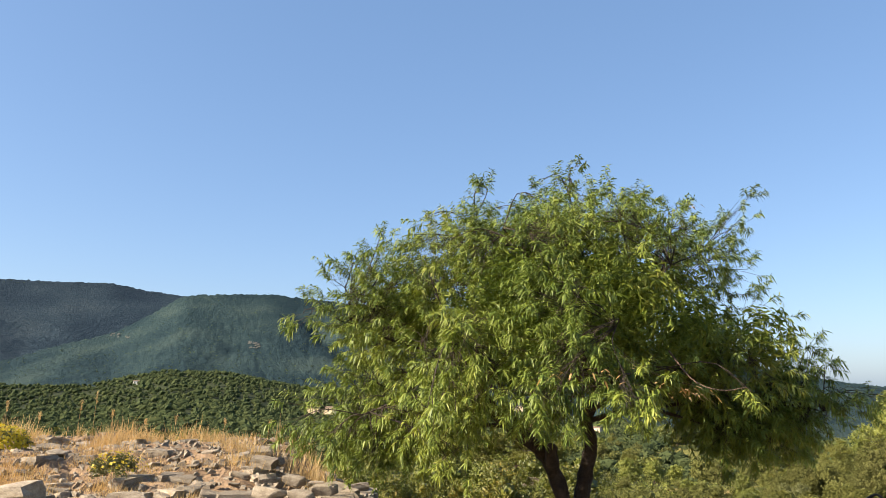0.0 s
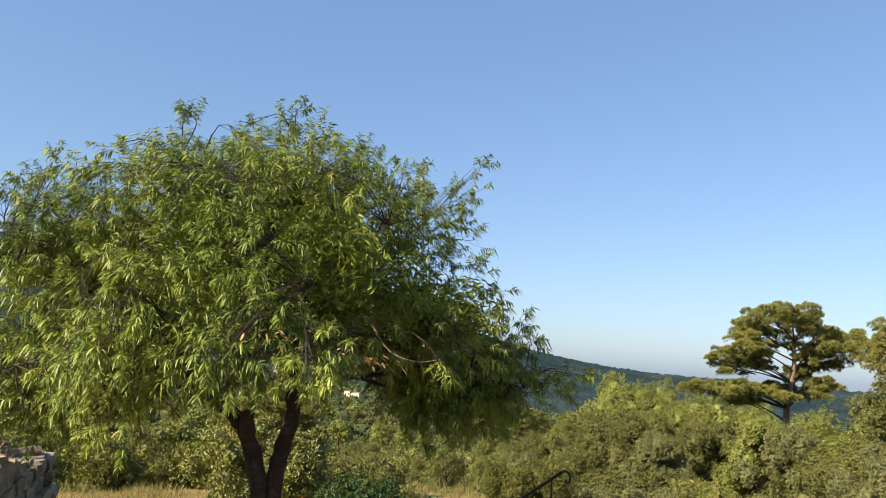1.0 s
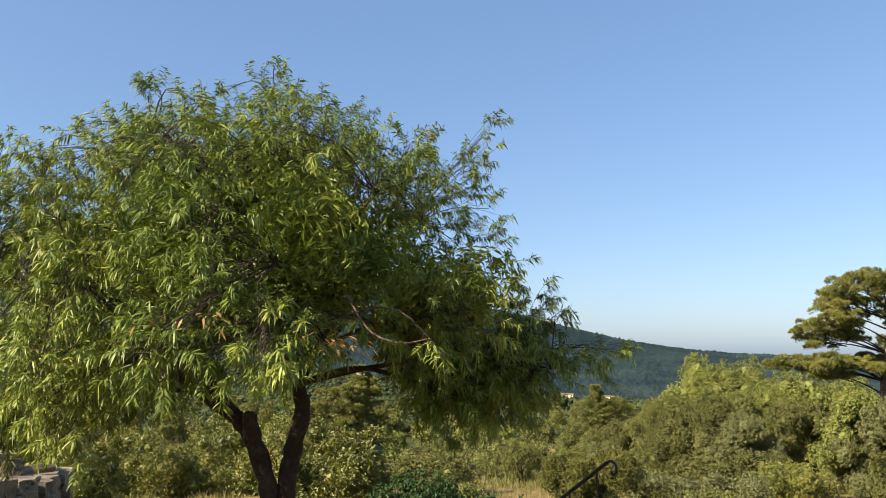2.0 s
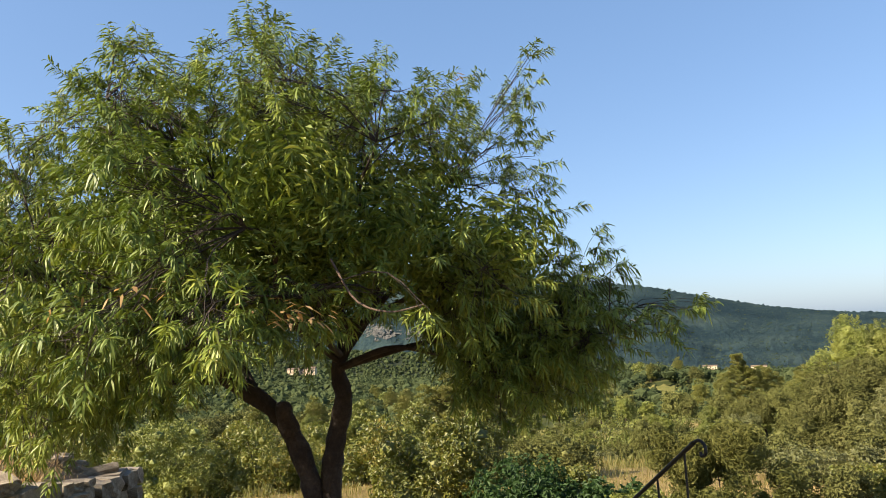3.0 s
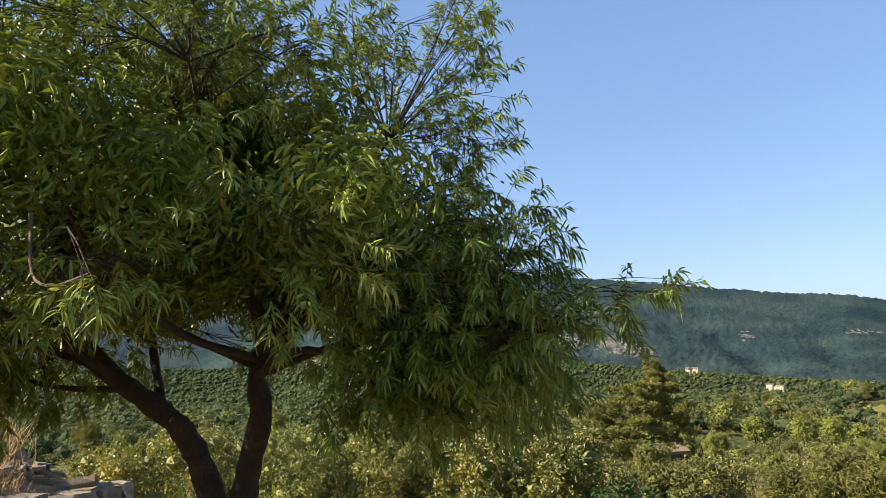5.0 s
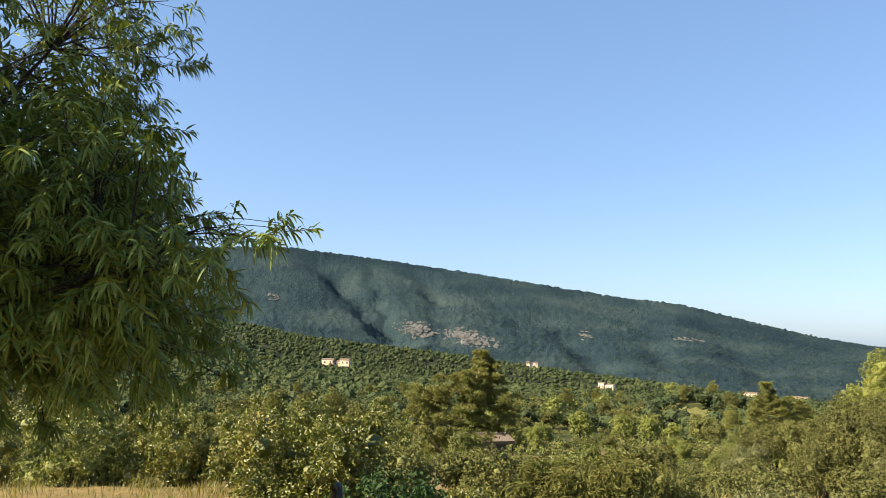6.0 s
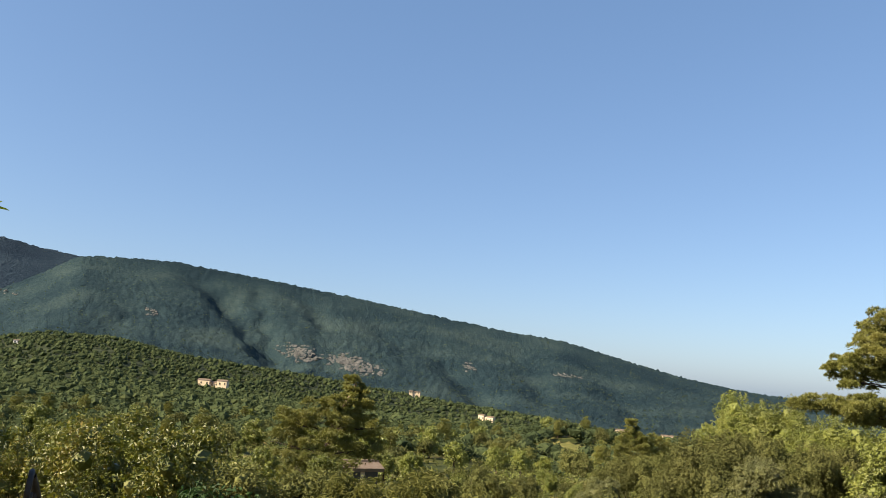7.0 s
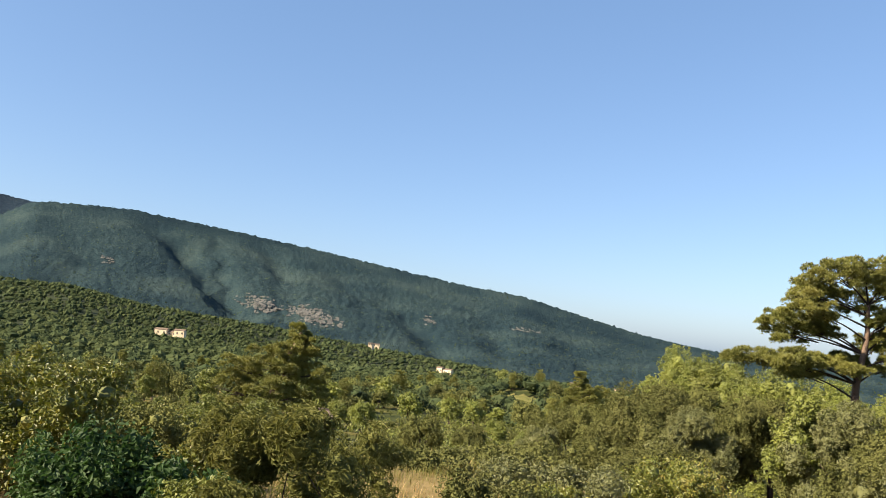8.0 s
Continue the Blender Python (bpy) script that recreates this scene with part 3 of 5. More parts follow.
def house(az, r, wings, label, turn=0.0, roof_el=-2.0, walls="render"):
    """A farmhouse of one or more wings, each (x, y, width, depth, height), under tiled gable roofs."""
    x, y, _ = on_ground(az, r, (3, 3))
    z, lift = 1.5 + r * math.tan(radians(roof_el)) - max(w[4] + w[3] * 0.16 for w in wings), 0.0
    h = thing("house", (x, y, z + lift), label, "house", "houses in the valley")
    h.matrix_basis = pose(x, y, z + lift, 0, 0, -az + turn)
    for ox, oy, w, d, tall in wings:
        bm = bmesh.new()
        rise = d * 0.16
        low = -4.0
        pts = [(-w / 2, -d / 2), (w / 2, -d / 2), (w / 2, d / 2), (-w / 2, d / 2)]
        v = [bm.verts.new((ox + a, oy + b, c)) for c in (low, tall) for a, b in pts]
        g = [bm.verts.new((ox + s * w / 2, oy, tall + rise)) for s in (-1, 1)]
        for q in ((0, 1, 5, 4), (2, 3, 7, 6)):
            bm.faces.new([v[i] for i in q])
        bm.faces.new([v[1], v[2], v[6], g[1], v[5]])
        bm.faces.new([v[3], v[0], v[4], g[0], v[7]])
        me = bpy.data.meshes.new("wall")
        bm.normal_update()
        bm.to_mesh(me)
        bm.free()
        me.materials.append(M[walls])
        piece("wall", me, h)
        for s in (-1, 1):
            roof = box_mesh("roof", (w + 0.8, math.hypot(d / 2 + 0.5, rise), 0.25), M["roof"])
            piece("roof", roof, h, "", pose(ox, oy + s * d / 4, tall + rise / 2 + 0.12, -s * math.degrees(math.atan2(rise, d / 2)), 0, 0))
        for i in range(max(2, int(w / 4))):
            wx = ox - w / 2 + (i + 0.6) * w / max(2, int(w / 4))
            win = piece("window", box_mesh("window", (0.95, 0.2, 1.3), M["dark"]), h, "", pose(wx, oy - d / 2 - 0.02, tall * 0.6))
            piece("sill", box_mesh("sill", (1.2, 0.35, 0.12), M["stone"]), win, "", pose(0, -0.1, -0.72))
    return h


# ---- trees ----
TRUNKS = {}


def small_trunk(rng, height, radius, material, forks=3):
    paths = [tube(along([(0, 0, -0.4), (0.05 * height, 0, height * 0.3), (0, 0.04 * height, height * 0.75)], 7), np.linspace(radius, radius * 0.45, 7), 7)]
    for k in range(forks):
        a = 2.1 * k + rng.random()
        e = np.array([math.cos(a), math.sin(a), 1.1]) * height * 0.32
        s = np.array([0.02 * height, 0.02 * height, height * 0.42])
        paths.append(tube(along([s, s + e * 0.5 + [0, 0, -0.02], s + e], 5), np.linspace(radius * 0.5, radius * 0.15, 5), 5))
    v, f = joined(paths)
    return fast_mesh("trunk", v, f, material, True)


def make_tree(name, label, category, crown, trunk, group=""):
    t = thing(name, (0, 0, -1000), label, category, group)
    piece("trunk", trunk, t)
    piece("crown", crown, t)
    return t


def oak_kind(seed, height, wide, leaves, size, material, flat=0.85, lumps=26, per=1):
    """Crown of uneven lumps, the largest low down, small ones standing out at the top."""
    rng = np.random.default_rng(seed)
    core = lumps_in(rng, (0, 0, height * 0.5), (wide, wide * 0.95, height * 0.40), lumps, (wide * 0.18, wide * 0.42), low=-0.85)
    tips = lumps_in(rng, (0, 0, height * 0.56), (wide * 1.05, wide, height * 0.42), lumps // 2, (wide * 0.08, wide * 0.17), low=0.0)
    v, f = joined([leaf_cloud(rng, np.vstack([core, tips]), leaves, size, flat, 0.6, 0.35, 6, per), shade_cores(core, 0.5)])
    return fast_mesh("crown", v, f, material), small_trunk(rng, height * 0.7, height * 0.035, M["bark"])


def pine_kind(seed, height, wide, tufts, needle=0.28):
    """Upright, ragged pine with tiers of tufted boughs."""
    rng = np.random.default_rng(seed)
    rows = []
    for z in np.linspace(0.25, 0.98, 9):
        reach = wide * (1.02 - 0.85 * z) ** 0.5 * rng.uniform(0.6, 1.15)
        for a in np.arange(0, 6.28, 1.35) + rng.random() * 3:
            rows.append((reach * 0.7 * math.cos(a), reach * 0.7 * math.sin(a), height * z + rng.normal() * 0.15, reach * rng.uniform(0.38, 0.55) + 0.12))
    v, f = needle_cloud(rng, np.array(rows), tufts, 9, needle, needle * 0.2)
    return fast_mesh("crown", v, f, M["needle"]), small_trunk(rng, height * 1.05, height * 0.025, M["pine_bark"], 0)


def put(tree, x, y, scale=1.0, turn=0.0, z=None, lift=0.0):
    m = pose(x, y, (float(hills(x, y)) if z is None else z) + lift, 0, 0, turn)
    tree.scale = (scale, scale, scale)
    return copy_thing(tree, m)


def drop_original(tree):
    for o in (*tree.children_recursive, tree):
        bpy.data.objects.remove(o)


KINDS, NEAR = [], []          # tree, share, height
for seed in range(3):
    KINDS.append((make_tree("oak_tree", "rounded grey-green holm oak on the valley slope", "tree", *oak_kind(20 + seed, 5, 2.3, 2000, (0.26, 0.5), M["oak"], per=3), group="oaks in the valley"), 0.34, 5))
    NEAR.append((make_tree("young_oak", "young grey-green oak on the grassy slope", "tree", *oak_kind(25 + seed, 3.4, 1.5, 9000, (0.08, 0.16), M[("oak", "grey", "oak")[seed]], 1.0, 20, 5), group="young oaks"), 0.22, 3.4))
for seed in range(2):
    KINDS.append((make_tree("broadleaf_tree", "fresh green broadleaf tree in the valley", "tree", *oak_kind(30 + seed, 5.5, 2.0, 2000, (0.26, 0.5), M["bright"], 1.1, per=3), group="broadleaf trees"), 0.3, 5.5))
    NEAR.append((make_tree("young_tree", "yellow-green young tree on the grassy slope", "tree", *oak_kind(35 + seed, 3.6, 1.2, 9000, (0.08, 0.16), M["bright"], 1.2, 20, 5), group="yellow-green young trees"), 0.3, 3.6))
for seed in range(2):
    KINDS.append((make_tree("pine_tree", "ragged green pine in the valley", "tree", *pine_kind(40 + seed, 6.5, 2.0, 1100, 0.42), group="pines in the valley"), 0.3, 6.5))
for seed, mat in enumerate(("grey", "shrub", "oak", "bright")):
    NEAR.append((make_tree("scrub_bush", "low " + ("grey-green", "yellow-green", "dull green", "fresh green")[seed] + " bush in the dry grass", "shrub", *oak_kind(50 + seed, 1.5, 1.15, 7000, (0.055, 0.11), M[mat], 0.9, 20, 5), group="scrub bushes"), 0.42, 1.5))


def valley_trees():
    """Separate trees and bushes from the foot of the terrace to the edge of the far woods."""
    rng = np.random.default_rng(77)
    placed = []
    tries = 0
    while len(placed) < 560 and tries < 12000:
        tries += 1
        az = rng.uniform(-36, 48)
        r = 24 + 276 * rng.random() ** 1.35
        if any(abs(az - a) < h and -w - 5 < r - d < w + 4 for a, d, h, w in FIELDS):
            continue
        x, y = 3 + r * math.sin(radians(az)), 3 + r * math.cos(radians(az))
        if any((x - p) ** 2 + (y - q) ** 2 < (1.3 + r * 0.016) ** 2 for p, q in placed):
            continue
        if (x - 6.6) ** 2 + (y - 63) ** 2 < 16 or (abs(az - 3.5) < 2.5 and 45 < r < 60):
            continue
        if r < 40 and (az > 14 or az < -12 or abs(az - 9) < 4.5):
            continue
        near = r < 115
        pool = NEAR if near else KINDS
        weights = np.array([k[1] for k in pool])
        k = rng.choice(len(pool), p=weights / weights.sum())
        s = rng.uniform(0.55, 1.05)
        if near:
            s = rng.uniform(0.45, 1.0) * min(1.0, 0.45 + r / 130)
        put(pool[k][0], x, y, s, rng.uniform(0, 360))
        placed.append((x, y))


def valley_scrub():
    """Low thicket of countless bushes filling the valley floor between the trees."""
    rng = np.random.default_rng(78)
    count = 4600
    az = rng.uniform(-40, 48, count)
    r = 42 + 200 * rng.random(count) ** 1.1
    keep = ~((az > 4) & (az < 13) & (r < 52))
    for a, d, half, deep in FIELDS:
        keep &= ~((np.abs(az - a) < half) & (r - d < deep + 3) & (r - d > -deep - 3))
    keep &= ~((np.abs(az - 3) < 2.2) & (r > 44) & (r < 66))
    az, r = az[keep], r[keep]
    x, y = 3 + r * np.sin(np.radians(az)), 3 + r * np.cos(np.radians(az))
    # thinner in grassy openings
    open_ = np.sin(x * 0.16 + 1.3) * np.cos(y * 0.11) + 0.5 * np.sin(x * 0.07 - y * 0.13)
    ok = (open_ < 0.55) | (rng.random(len(x)) < 0.2)
    x, y, r = x[ok], y[ok], r[ok]
    z = hills(x, y)
    for name, pick, mat, label in (("scrub", 0, "scrub", "low mixed scrub between the trees of the valley"), ("scrub", 1, "bright", "yellow-green thicket between the trees of the valley"), ("scrub", 2, "oak", "grey-green thicket between the trees of the valley")):
        vs, fs, n = [], [], 0
        for k in range(pick, len(x), 3):
            h = rng.uniform(0.6, 1.9) * (0.5 + r[k] / 260)
            w = h * rng.uniform(0.5, 0.9)
            m = 70 if r[k] < 100 else 38
            d = unit(rng.normal(size=(m, 3)))
            d[:, 2] = np.abs(d[:, 2]) * 1.2 - 0.2
            c = np.array([x[k], y[k], z[k] + h * 0.4]) + (rng.normal(size=(5, 3)) * np.array([w * 0.5, w * 0.5, h * 0.2]))[rng.integers(0, 5, m)]
            at = c + d * np.array([w, w, h]) * 0.45 * rng.uniform(0.6, 1.1, (m, 1))
            v, f = flakes(at, unit(d + [0, 0, 0.3] + 0.6 * rng.normal(size=(m, 3))), rng.uniform(0.14, 0.28, m) * (0.6 + r[k] / 220), rng, 0.7)
            vs.append(v)
            fs.append(f + n)
            n += len(v)
        thing(name, (0, 0, 0), label, "scrub", data=fast_mesh(name, np.vstack(vs), np.vstack(fs), M[mat]), kind="stuff")


# ---- build the distance ----
far_woods()
crest_scrub()
for spec in [(-3.0, 0.75, 1.3, 0.6, 61, "pale quarried rock face on the mountain foot", 260), (0.9, 0.2, 1.5, 0.65, 62, "pale scree and rock on the mountain foot", 320),
             (0.1, 0.45, 0.3, 0.3, 63, "white rock face on the mountain foot"), (-13.3, 2.8, 0.5, 0.25, 64, "pale rock streak on the mountain", 26),
             (16.0, 0.5, 0.9, 0.12, 65, "pale terrace of rock on the mountain", 36), (-21.9, 3.1, 0.5, 0.2, 66, "pale scree under the ridge", 18), (9.0, 0.6, 0.4, 0.3, 67, "pale rocks beside a ravine", 40)]:
    rock_patch(*spec)
for n, spec in enumerate(FIELDS):
    field(*spec, green=n == 3)
house(-8.5, 645, [(-6.6, 0, 9, 6, 4.4), (1.0, 1.5, 7, 5, 3.0), (7.6, 0, 7.5, 6, 4.6)], "long pale ochre farmhouse with clay tile roofs among trees", -18, -1.48)
house(10.55, 740, [(-4.2, 0, 5.5, 5, 5.4), (3.0, 1.5, 9, 5, 4.2)], "pale ochre house with tile roof beside a cypress", -30, -2.6)
house(23.0, 890, [(0, 0, 15, 7, 3.6)], "low pale house with a tile roof behind the trees", -8, -2.98)
house(5.3, 885, [(-3, 0, 4, 4, 2.2), (3.2, 1, 8, 4, 1.6)], "small pale house on the wooded slope", 0, -1.32)
house(-20.8, 805, [(0, 0, 5, 4, 2.6)], "small white house in the woods", -20, 0.2, "white_render")
house(19.9, 885, [(0, 0, 14, 6, 2.8)], "low farm building with a long tile roof", 0, -2.85)
house(3.0, 61, [(0, 0, 2.7, 2.0, 1.5)], "small stone shed with a worn tile roof", 25, -6.6)
valley_scrub()
valley_trees()

# ---- nearer trees at the edge of the terrace ----
oak_a = make_tree("holm_oak", "broad grey-green holm oak with dense small leaves", "tree", *oak_kind(101, 4.4, 2.5, 72000, (0.05, 0.10), M["oak"], 0.95, 22, 7), group="holm oaks")
oak_b = make_tree("holm_oak", "broad grey-green holm oak with dense small leaves", "tree", *oak_kind(102, 4.4, 2.3, 72000, (0.05, 0.10), M["oak"], 1.0, 20, 7), group="holm oaks")
oak_c = make_tree("silvery_oak", "pale silvery green young oak", "tree", *oak_kind(103, 4.4, 1.9, 60000, (0.05, 0.095), M["grey"], 1.1, 24, 7), group="silvery oaks")
lime_a = make_tree("broadleaf_tree", "sunlit yellow-green broadleaf tree", "tree", *oak_kind(104, 7.5, 3.0, 48000, (0.08, 0.15), M["bright"], 1.1, 26, 6), group="yellow-green trees")
lime_b = make_tree("broadleaf_tree", "sunlit yellow-green broadleaf tree", "tree", *oak_kind(105, 7.5, 2.6, 48000, (0.08, 0.15), M["bright"], 1.3, 26, 6), group="yellow-green trees")
for tree, az, r, top, wide, turn in [
    # kind, azimuth and distance from the terrace, height of the top, scale, turn
    (oak_a, 26, 33, -0.2, 1.0, 0), (oak_b, 30, 36, 0.2, 1.0, 70), (oak_a, 34, 33, -0.3, 0.95, 140), (oak_b, 23.5, 36, -0.9, 0.9, 210), (oak_c, 29, 30, -0.8, 0.8, 40),
    (oak_b, 38, 30, -0.6, 0.9, 30), (oak_a, 42, 27, -0.5, 0.95, 250), (oak_c, 38.5, 27, 0.05, 0.9, 10), (oak_b, 46.5, 25, 0.6, 1.0, 100), (oak_a, 50, 24, 2.6, 1.15, 80), (oak_c, 44.5, 23, 0.0, 0.8, 200),
    (oak_a, 20.5, 38, -1.8, 0.8, 300), (oak_c, 19, 33, -2.3, 0.6, 120), (oak_b, 54, 26, 2.2, 1.1, 15), (oak_c, 48, 21, 0.6, 0.9, 60),
    (lime_a, 27.6, 57, 1.5, 1.0, 0), (lime_b, 30, 55, 1.3, 1.0, 90), (lime_a, 32.5, 52, 0.5, 0.95, 180), (lime_b, 35, 50, 0.5, 0.95, 250), (lime_a, 37.5, 47, 0.3, 0.9, 50), (lime_b, 41, 46, 0.2, 0.9, 20),
    (lime_a, 46, 42, 1.2, 1.0, 130), (lime_b, 51, 42, 1.6, 1.0, 10)]:
    x, y, z = on_ground(az, r)
    base = 4.4 if tree in (oak_a, oak_b, oak_c) else 7.5
    put(tree, x, y, wide, turn, z=top - base * 0.98 * wide)
round_tree = make_tree("round_tree", "small round fresh green tree", "tree", *oak_kind(106, 3.6, 1.2, 14000, (0.06, 0.12), M["bright"], 1.0, 22, 6))
put(round_tree, 21.2, 27.2, 1.0, 0, z=-3.2)
for t in (oak_a, oak_b, oak_c, lime_a, lime_b, round_tree, *[k[0] for k in KINDS + NEAR]):
    drop_original(t)


def plate_pine(name, at, height, stem, girth, plates, label, seed, group, needle=0.17, tufts=1000):
    """A pine of a bare stem, dark boughs and separate tufted plates (x, y, z, half width, half depth, half height)."""
    rng = np.random.default_rng(seed)
    t = thing(name, at, label, "tree", group)
    stem = along(stem, 14)
    v, f = tube(stem, np.linspace(girth, girth * 0.33, 14), 10, 0.15, rng)
    piece("trunk", fast_mesh("trunk", v, f, M["pine_bark"], True), t)
    boughs = []
    for n, (px, py, pz, a, b, c) in enumerate(plates):
        rows = np.array([[px + rng.uniform(-1, 1) * a, py + rng.uniform(-0.95, 0.95) * b, pz + rng.uniform(-1.0, 1.0) * c, rng.uniform(0.2, 0.36) * min(a, b)] for _ in range(22)])
        v, f = needle_cloud(rng, rows, int(tufts * 1.5), 9, needle * 0.7, needle * 0.14, 0.75)
        piece("needle_plate", fast_mesh("needle_plate", v, f, M["needle"]), t)
        i = int(np.argmin(np.abs(stem[:, 2] - (pz - 0.09 * height))))
        a0, e = stem[i], np.array([px, py, pz - 0.15 * c])
        v, f = tube(along([a0, a0 * 0.5 + e * 0.5 + np.array([0, 0, 0.012 * height]), e], 7), np.linspace(girth * 0.2, girth * 0.06, 7), 6)
        piece("bough", fast_mesh("bough", v, f, M["bark"], True), t)
        for _ in range(4):
            q = e + rng.normal(size=3) * np.array([a, b, c]) * 0.45
            boughs.append(tube(along([a0 * 0.4 + e * 0.6, (e + q) / 2, q], 4), np.linspace(girth * 0.11, girth * 0.03, 4), 4))
    v, f = joined(boughs)
    tagged(piece("twig_work", fast_mesh("twig_work", v, f, M["bark"], True), t), kind="stuff")
    return t


def umbrella_pine(at, top, label, seed, mirror=1):
    s = (top - at[2]) / 9.5
    rng = np.random.default_rng(seed + 70)
    dome = [(-1.74, 8.6), (-0.7, 8.86), (0.45, 8.95), (1.6, 8.6), (2.6, 8.3), (3.5, 7.8), (-1.86, 7.9), (-0.7, 7.85), (0.45, 7.75), (1.6, 7.6), (2.8, 7.4), (3.6, 6.9)]
    lobes = [(-3.5, 7.4), (-2.6, 7.05), (-3.6, 6.6), (-2.1, 6.65), (-3.1, 6.15), (-1.35, 6.5), (0.85, 6.8), (2.0, 6.6), (1.1, 6.0)]
    arms = [(-5.0, 5.1), (-4.05, 4.95), (-3.0, 5.2), (-2.0, 5.05), (-0.95, 4.95), (0.0, 5.25), (-2.4, 4.65), (1.1, 5.15), (1.9, 5.6)]
    plates = [(x, rng.uniform(-1.3, 1.3), z, 0.98, 1.1, 0.5) for x, z in dome] + [(x, rng.uniform(-0.9, 0.9), z, 0.68, 0.8, 0.40) for x, z in lobes] + [(x, rng.uniform(-0.7, 0.7), z, 0.72, 0.8, 0.26) for x, z in arms]
    plates = [(q[0] * 0.93 * s * mirror, q[1] * s, q[2] * s, q[3] * s, q[4] * s, q[5] * s) for q in plates]
    stem = np.array([(0, 0, -0.5), (0.05, 0, 2.0), (-0.1, 0.1, 4.0), (0.25, 0, 6.0), (0.3, 0, 7.6)]) * s
    plate_pine("umbrella_pine", at, 9.5 * s, stem, 0.22 * s, plates, label, seed, "umbrella pines", 0.16, 900)


umbrella_pine((24.95, 29.8, -3.2), 5.1, "tall old umbrella pine with a bare pinkish trunk and flat crown", 5)
umbrella_pine((29.5, 26.5, -3.2), 4.9, "umbrella pine partly hidden behind oaks", 8, -1)


def upright_pine(x, y, top, s, seed, label, mirror=1):
    """Ragged pine with a leaning top and tufted clumps at several heights."""
    clumps = [(1.2, 0, -0.42, 0.45, 0.45, 0.36), (1.15, 0.1, -1.0, 0.7, 0.6, 0.4), (1.6, 0, -1.6, 0.75, 0.7, 0.4), (0.35, -0.3, -1.5, 0.6, 0.6, 0.36), (-0.3, 0, -1.9, 1.1, 0.9, 0.6), (-1.5, 0.2, -2.4, 0.95, 0.9, 0.55), (1.9, 0.1, -2.4, 0.9, 0.9, 0.5),
              (0.5, -0.6, -2.4, 0.9, 0.8, 0.5), (-1.7, 0, -3.4, 0.95, 0.9, 0.6), (-0.2, -0.5, -3.3, 1.1, 0.9, 0.6), (1.6, 0, -3.5, 1.0, 0.9, 0.5), (0.4, -0.4, -4.3, 1.3, 1.0, 0.5), (-1.2, 0, -4.5, 0.9, 0.9, 0.5)]
    h = 6.8 * s
    plates = [(a * s * mirror, b * s, h + c * s, d * s, e * s, f * s) for a, b, c, d, e, f in clumps]
    stem = np.array([(0, 0, -0.5), (0.1 * mirror, 0, 2.4), (0.2 * mirror, 0, 4.2), (0.8 * mirror, 0, 5.4), (1.2 * mirror, 0, 6.4)]) * s
    plate_pine("upright_pine", (x, y, top - h), h, stem, 0.2 * s, plates, label, seed, "upright pines", 0.2 * s, 700)


upright_pine(4.1, 43.5, 0.95, 1.0, 61, "ragged yellow-green pine standing in the valley")
upright_pine(34.2, 80, -1.7, 1.1, 62, "dark green pine beside a field", -1)


# ---- shrubs round the terrace ----


def shrub(name, x, y, top, wide, deep, material, leaves, size, label, seed, lumps=24, base=None, stems=5, slim=0.55):
    rng = np.random.default_rng(seed)
    g = float(hills(x, y)) if base is None else base
    h = top - g
    t = thing(name, (x, y, g), label, "shrub", "shrubs below the terrace")
    rows = lumps_in(rng, (0, 0, h * 0.5), (wide, deep, h * 0.5), lumps, (0.16 * (wide + deep) * 0.7, 0.28 * (wide + deep) * 0.7), low=-0.95)
    a = rng.uniform(0, 6.28, 14)
    skirt = np.stack([0.62 * wide * np.cos(a), 0.62 * deep * np.sin(a), h * rng.uniform(0.05, 0.32, 14), 0.22 * (wide + deep) * rng.uniform(0.6, 1.0, 14)], -1)
    rows = np.vstack([rows, skirt])
    v, f = joined([leaf_cloud(rng, rows, leaves, size, 0.9, slim, 0.4 if slim > 0.4 else 0.9, 6, 5 if slim > 0.4 else 1), shade_cores(rows, 0.40)])
    v[:, 2] = np.maximum(v[:, 2], -0.02)
    piece("foliage", fast_mesh("foliage", v, f, material), t)
    for k in range(stems):
        e = rows[rng.integers(len(rows)), :3]
        v, f = tube(along([(0.1 * rng.normal(), 0.1 * rng.normal(), -0.1), e * [0.4, 0.4, 0.5], e], 6), np.linspace(0.012, 0.004, 6), 5)
        piece("stem", fast_mesh("stem", v, f, M["bark"], True), t)
    return t


shrub("fig_bush", 1.84, 15.5, 0.45, 1.2, 1.0, M["shrub"], 22000, (0.04, 0.085), "sunlit green bush with orange-tinged leaves", 201)
shrub("ivy_bush", 3.3, 13.3, -0.2, 0.85, 0.8, M["ivy"], 11000, (0.05, 0.095), "dark glossy green ivy bush", 202)
shrub("ivy_bush", 4.3, 12.8, -0.45, 0.6, 0.6, M["ivy"], 3200, (0.06, 0.11), "dark glossy green ivy bush", 203)
shrub("feathery_bush", 5.16, 11.2, 0.5, 0.8, 0.75, M["feather"], 42000, (0.04, 0.09), "soft grey-green feathery bush", 204, slim=0.22)
shrub("feathery_bush", 5.9, 13.2, 0.1, 0.7, 0.7, M["feather"], 16000, (0.04, 0.09), "soft grey-green feathery bush", 205, slim=0.22)
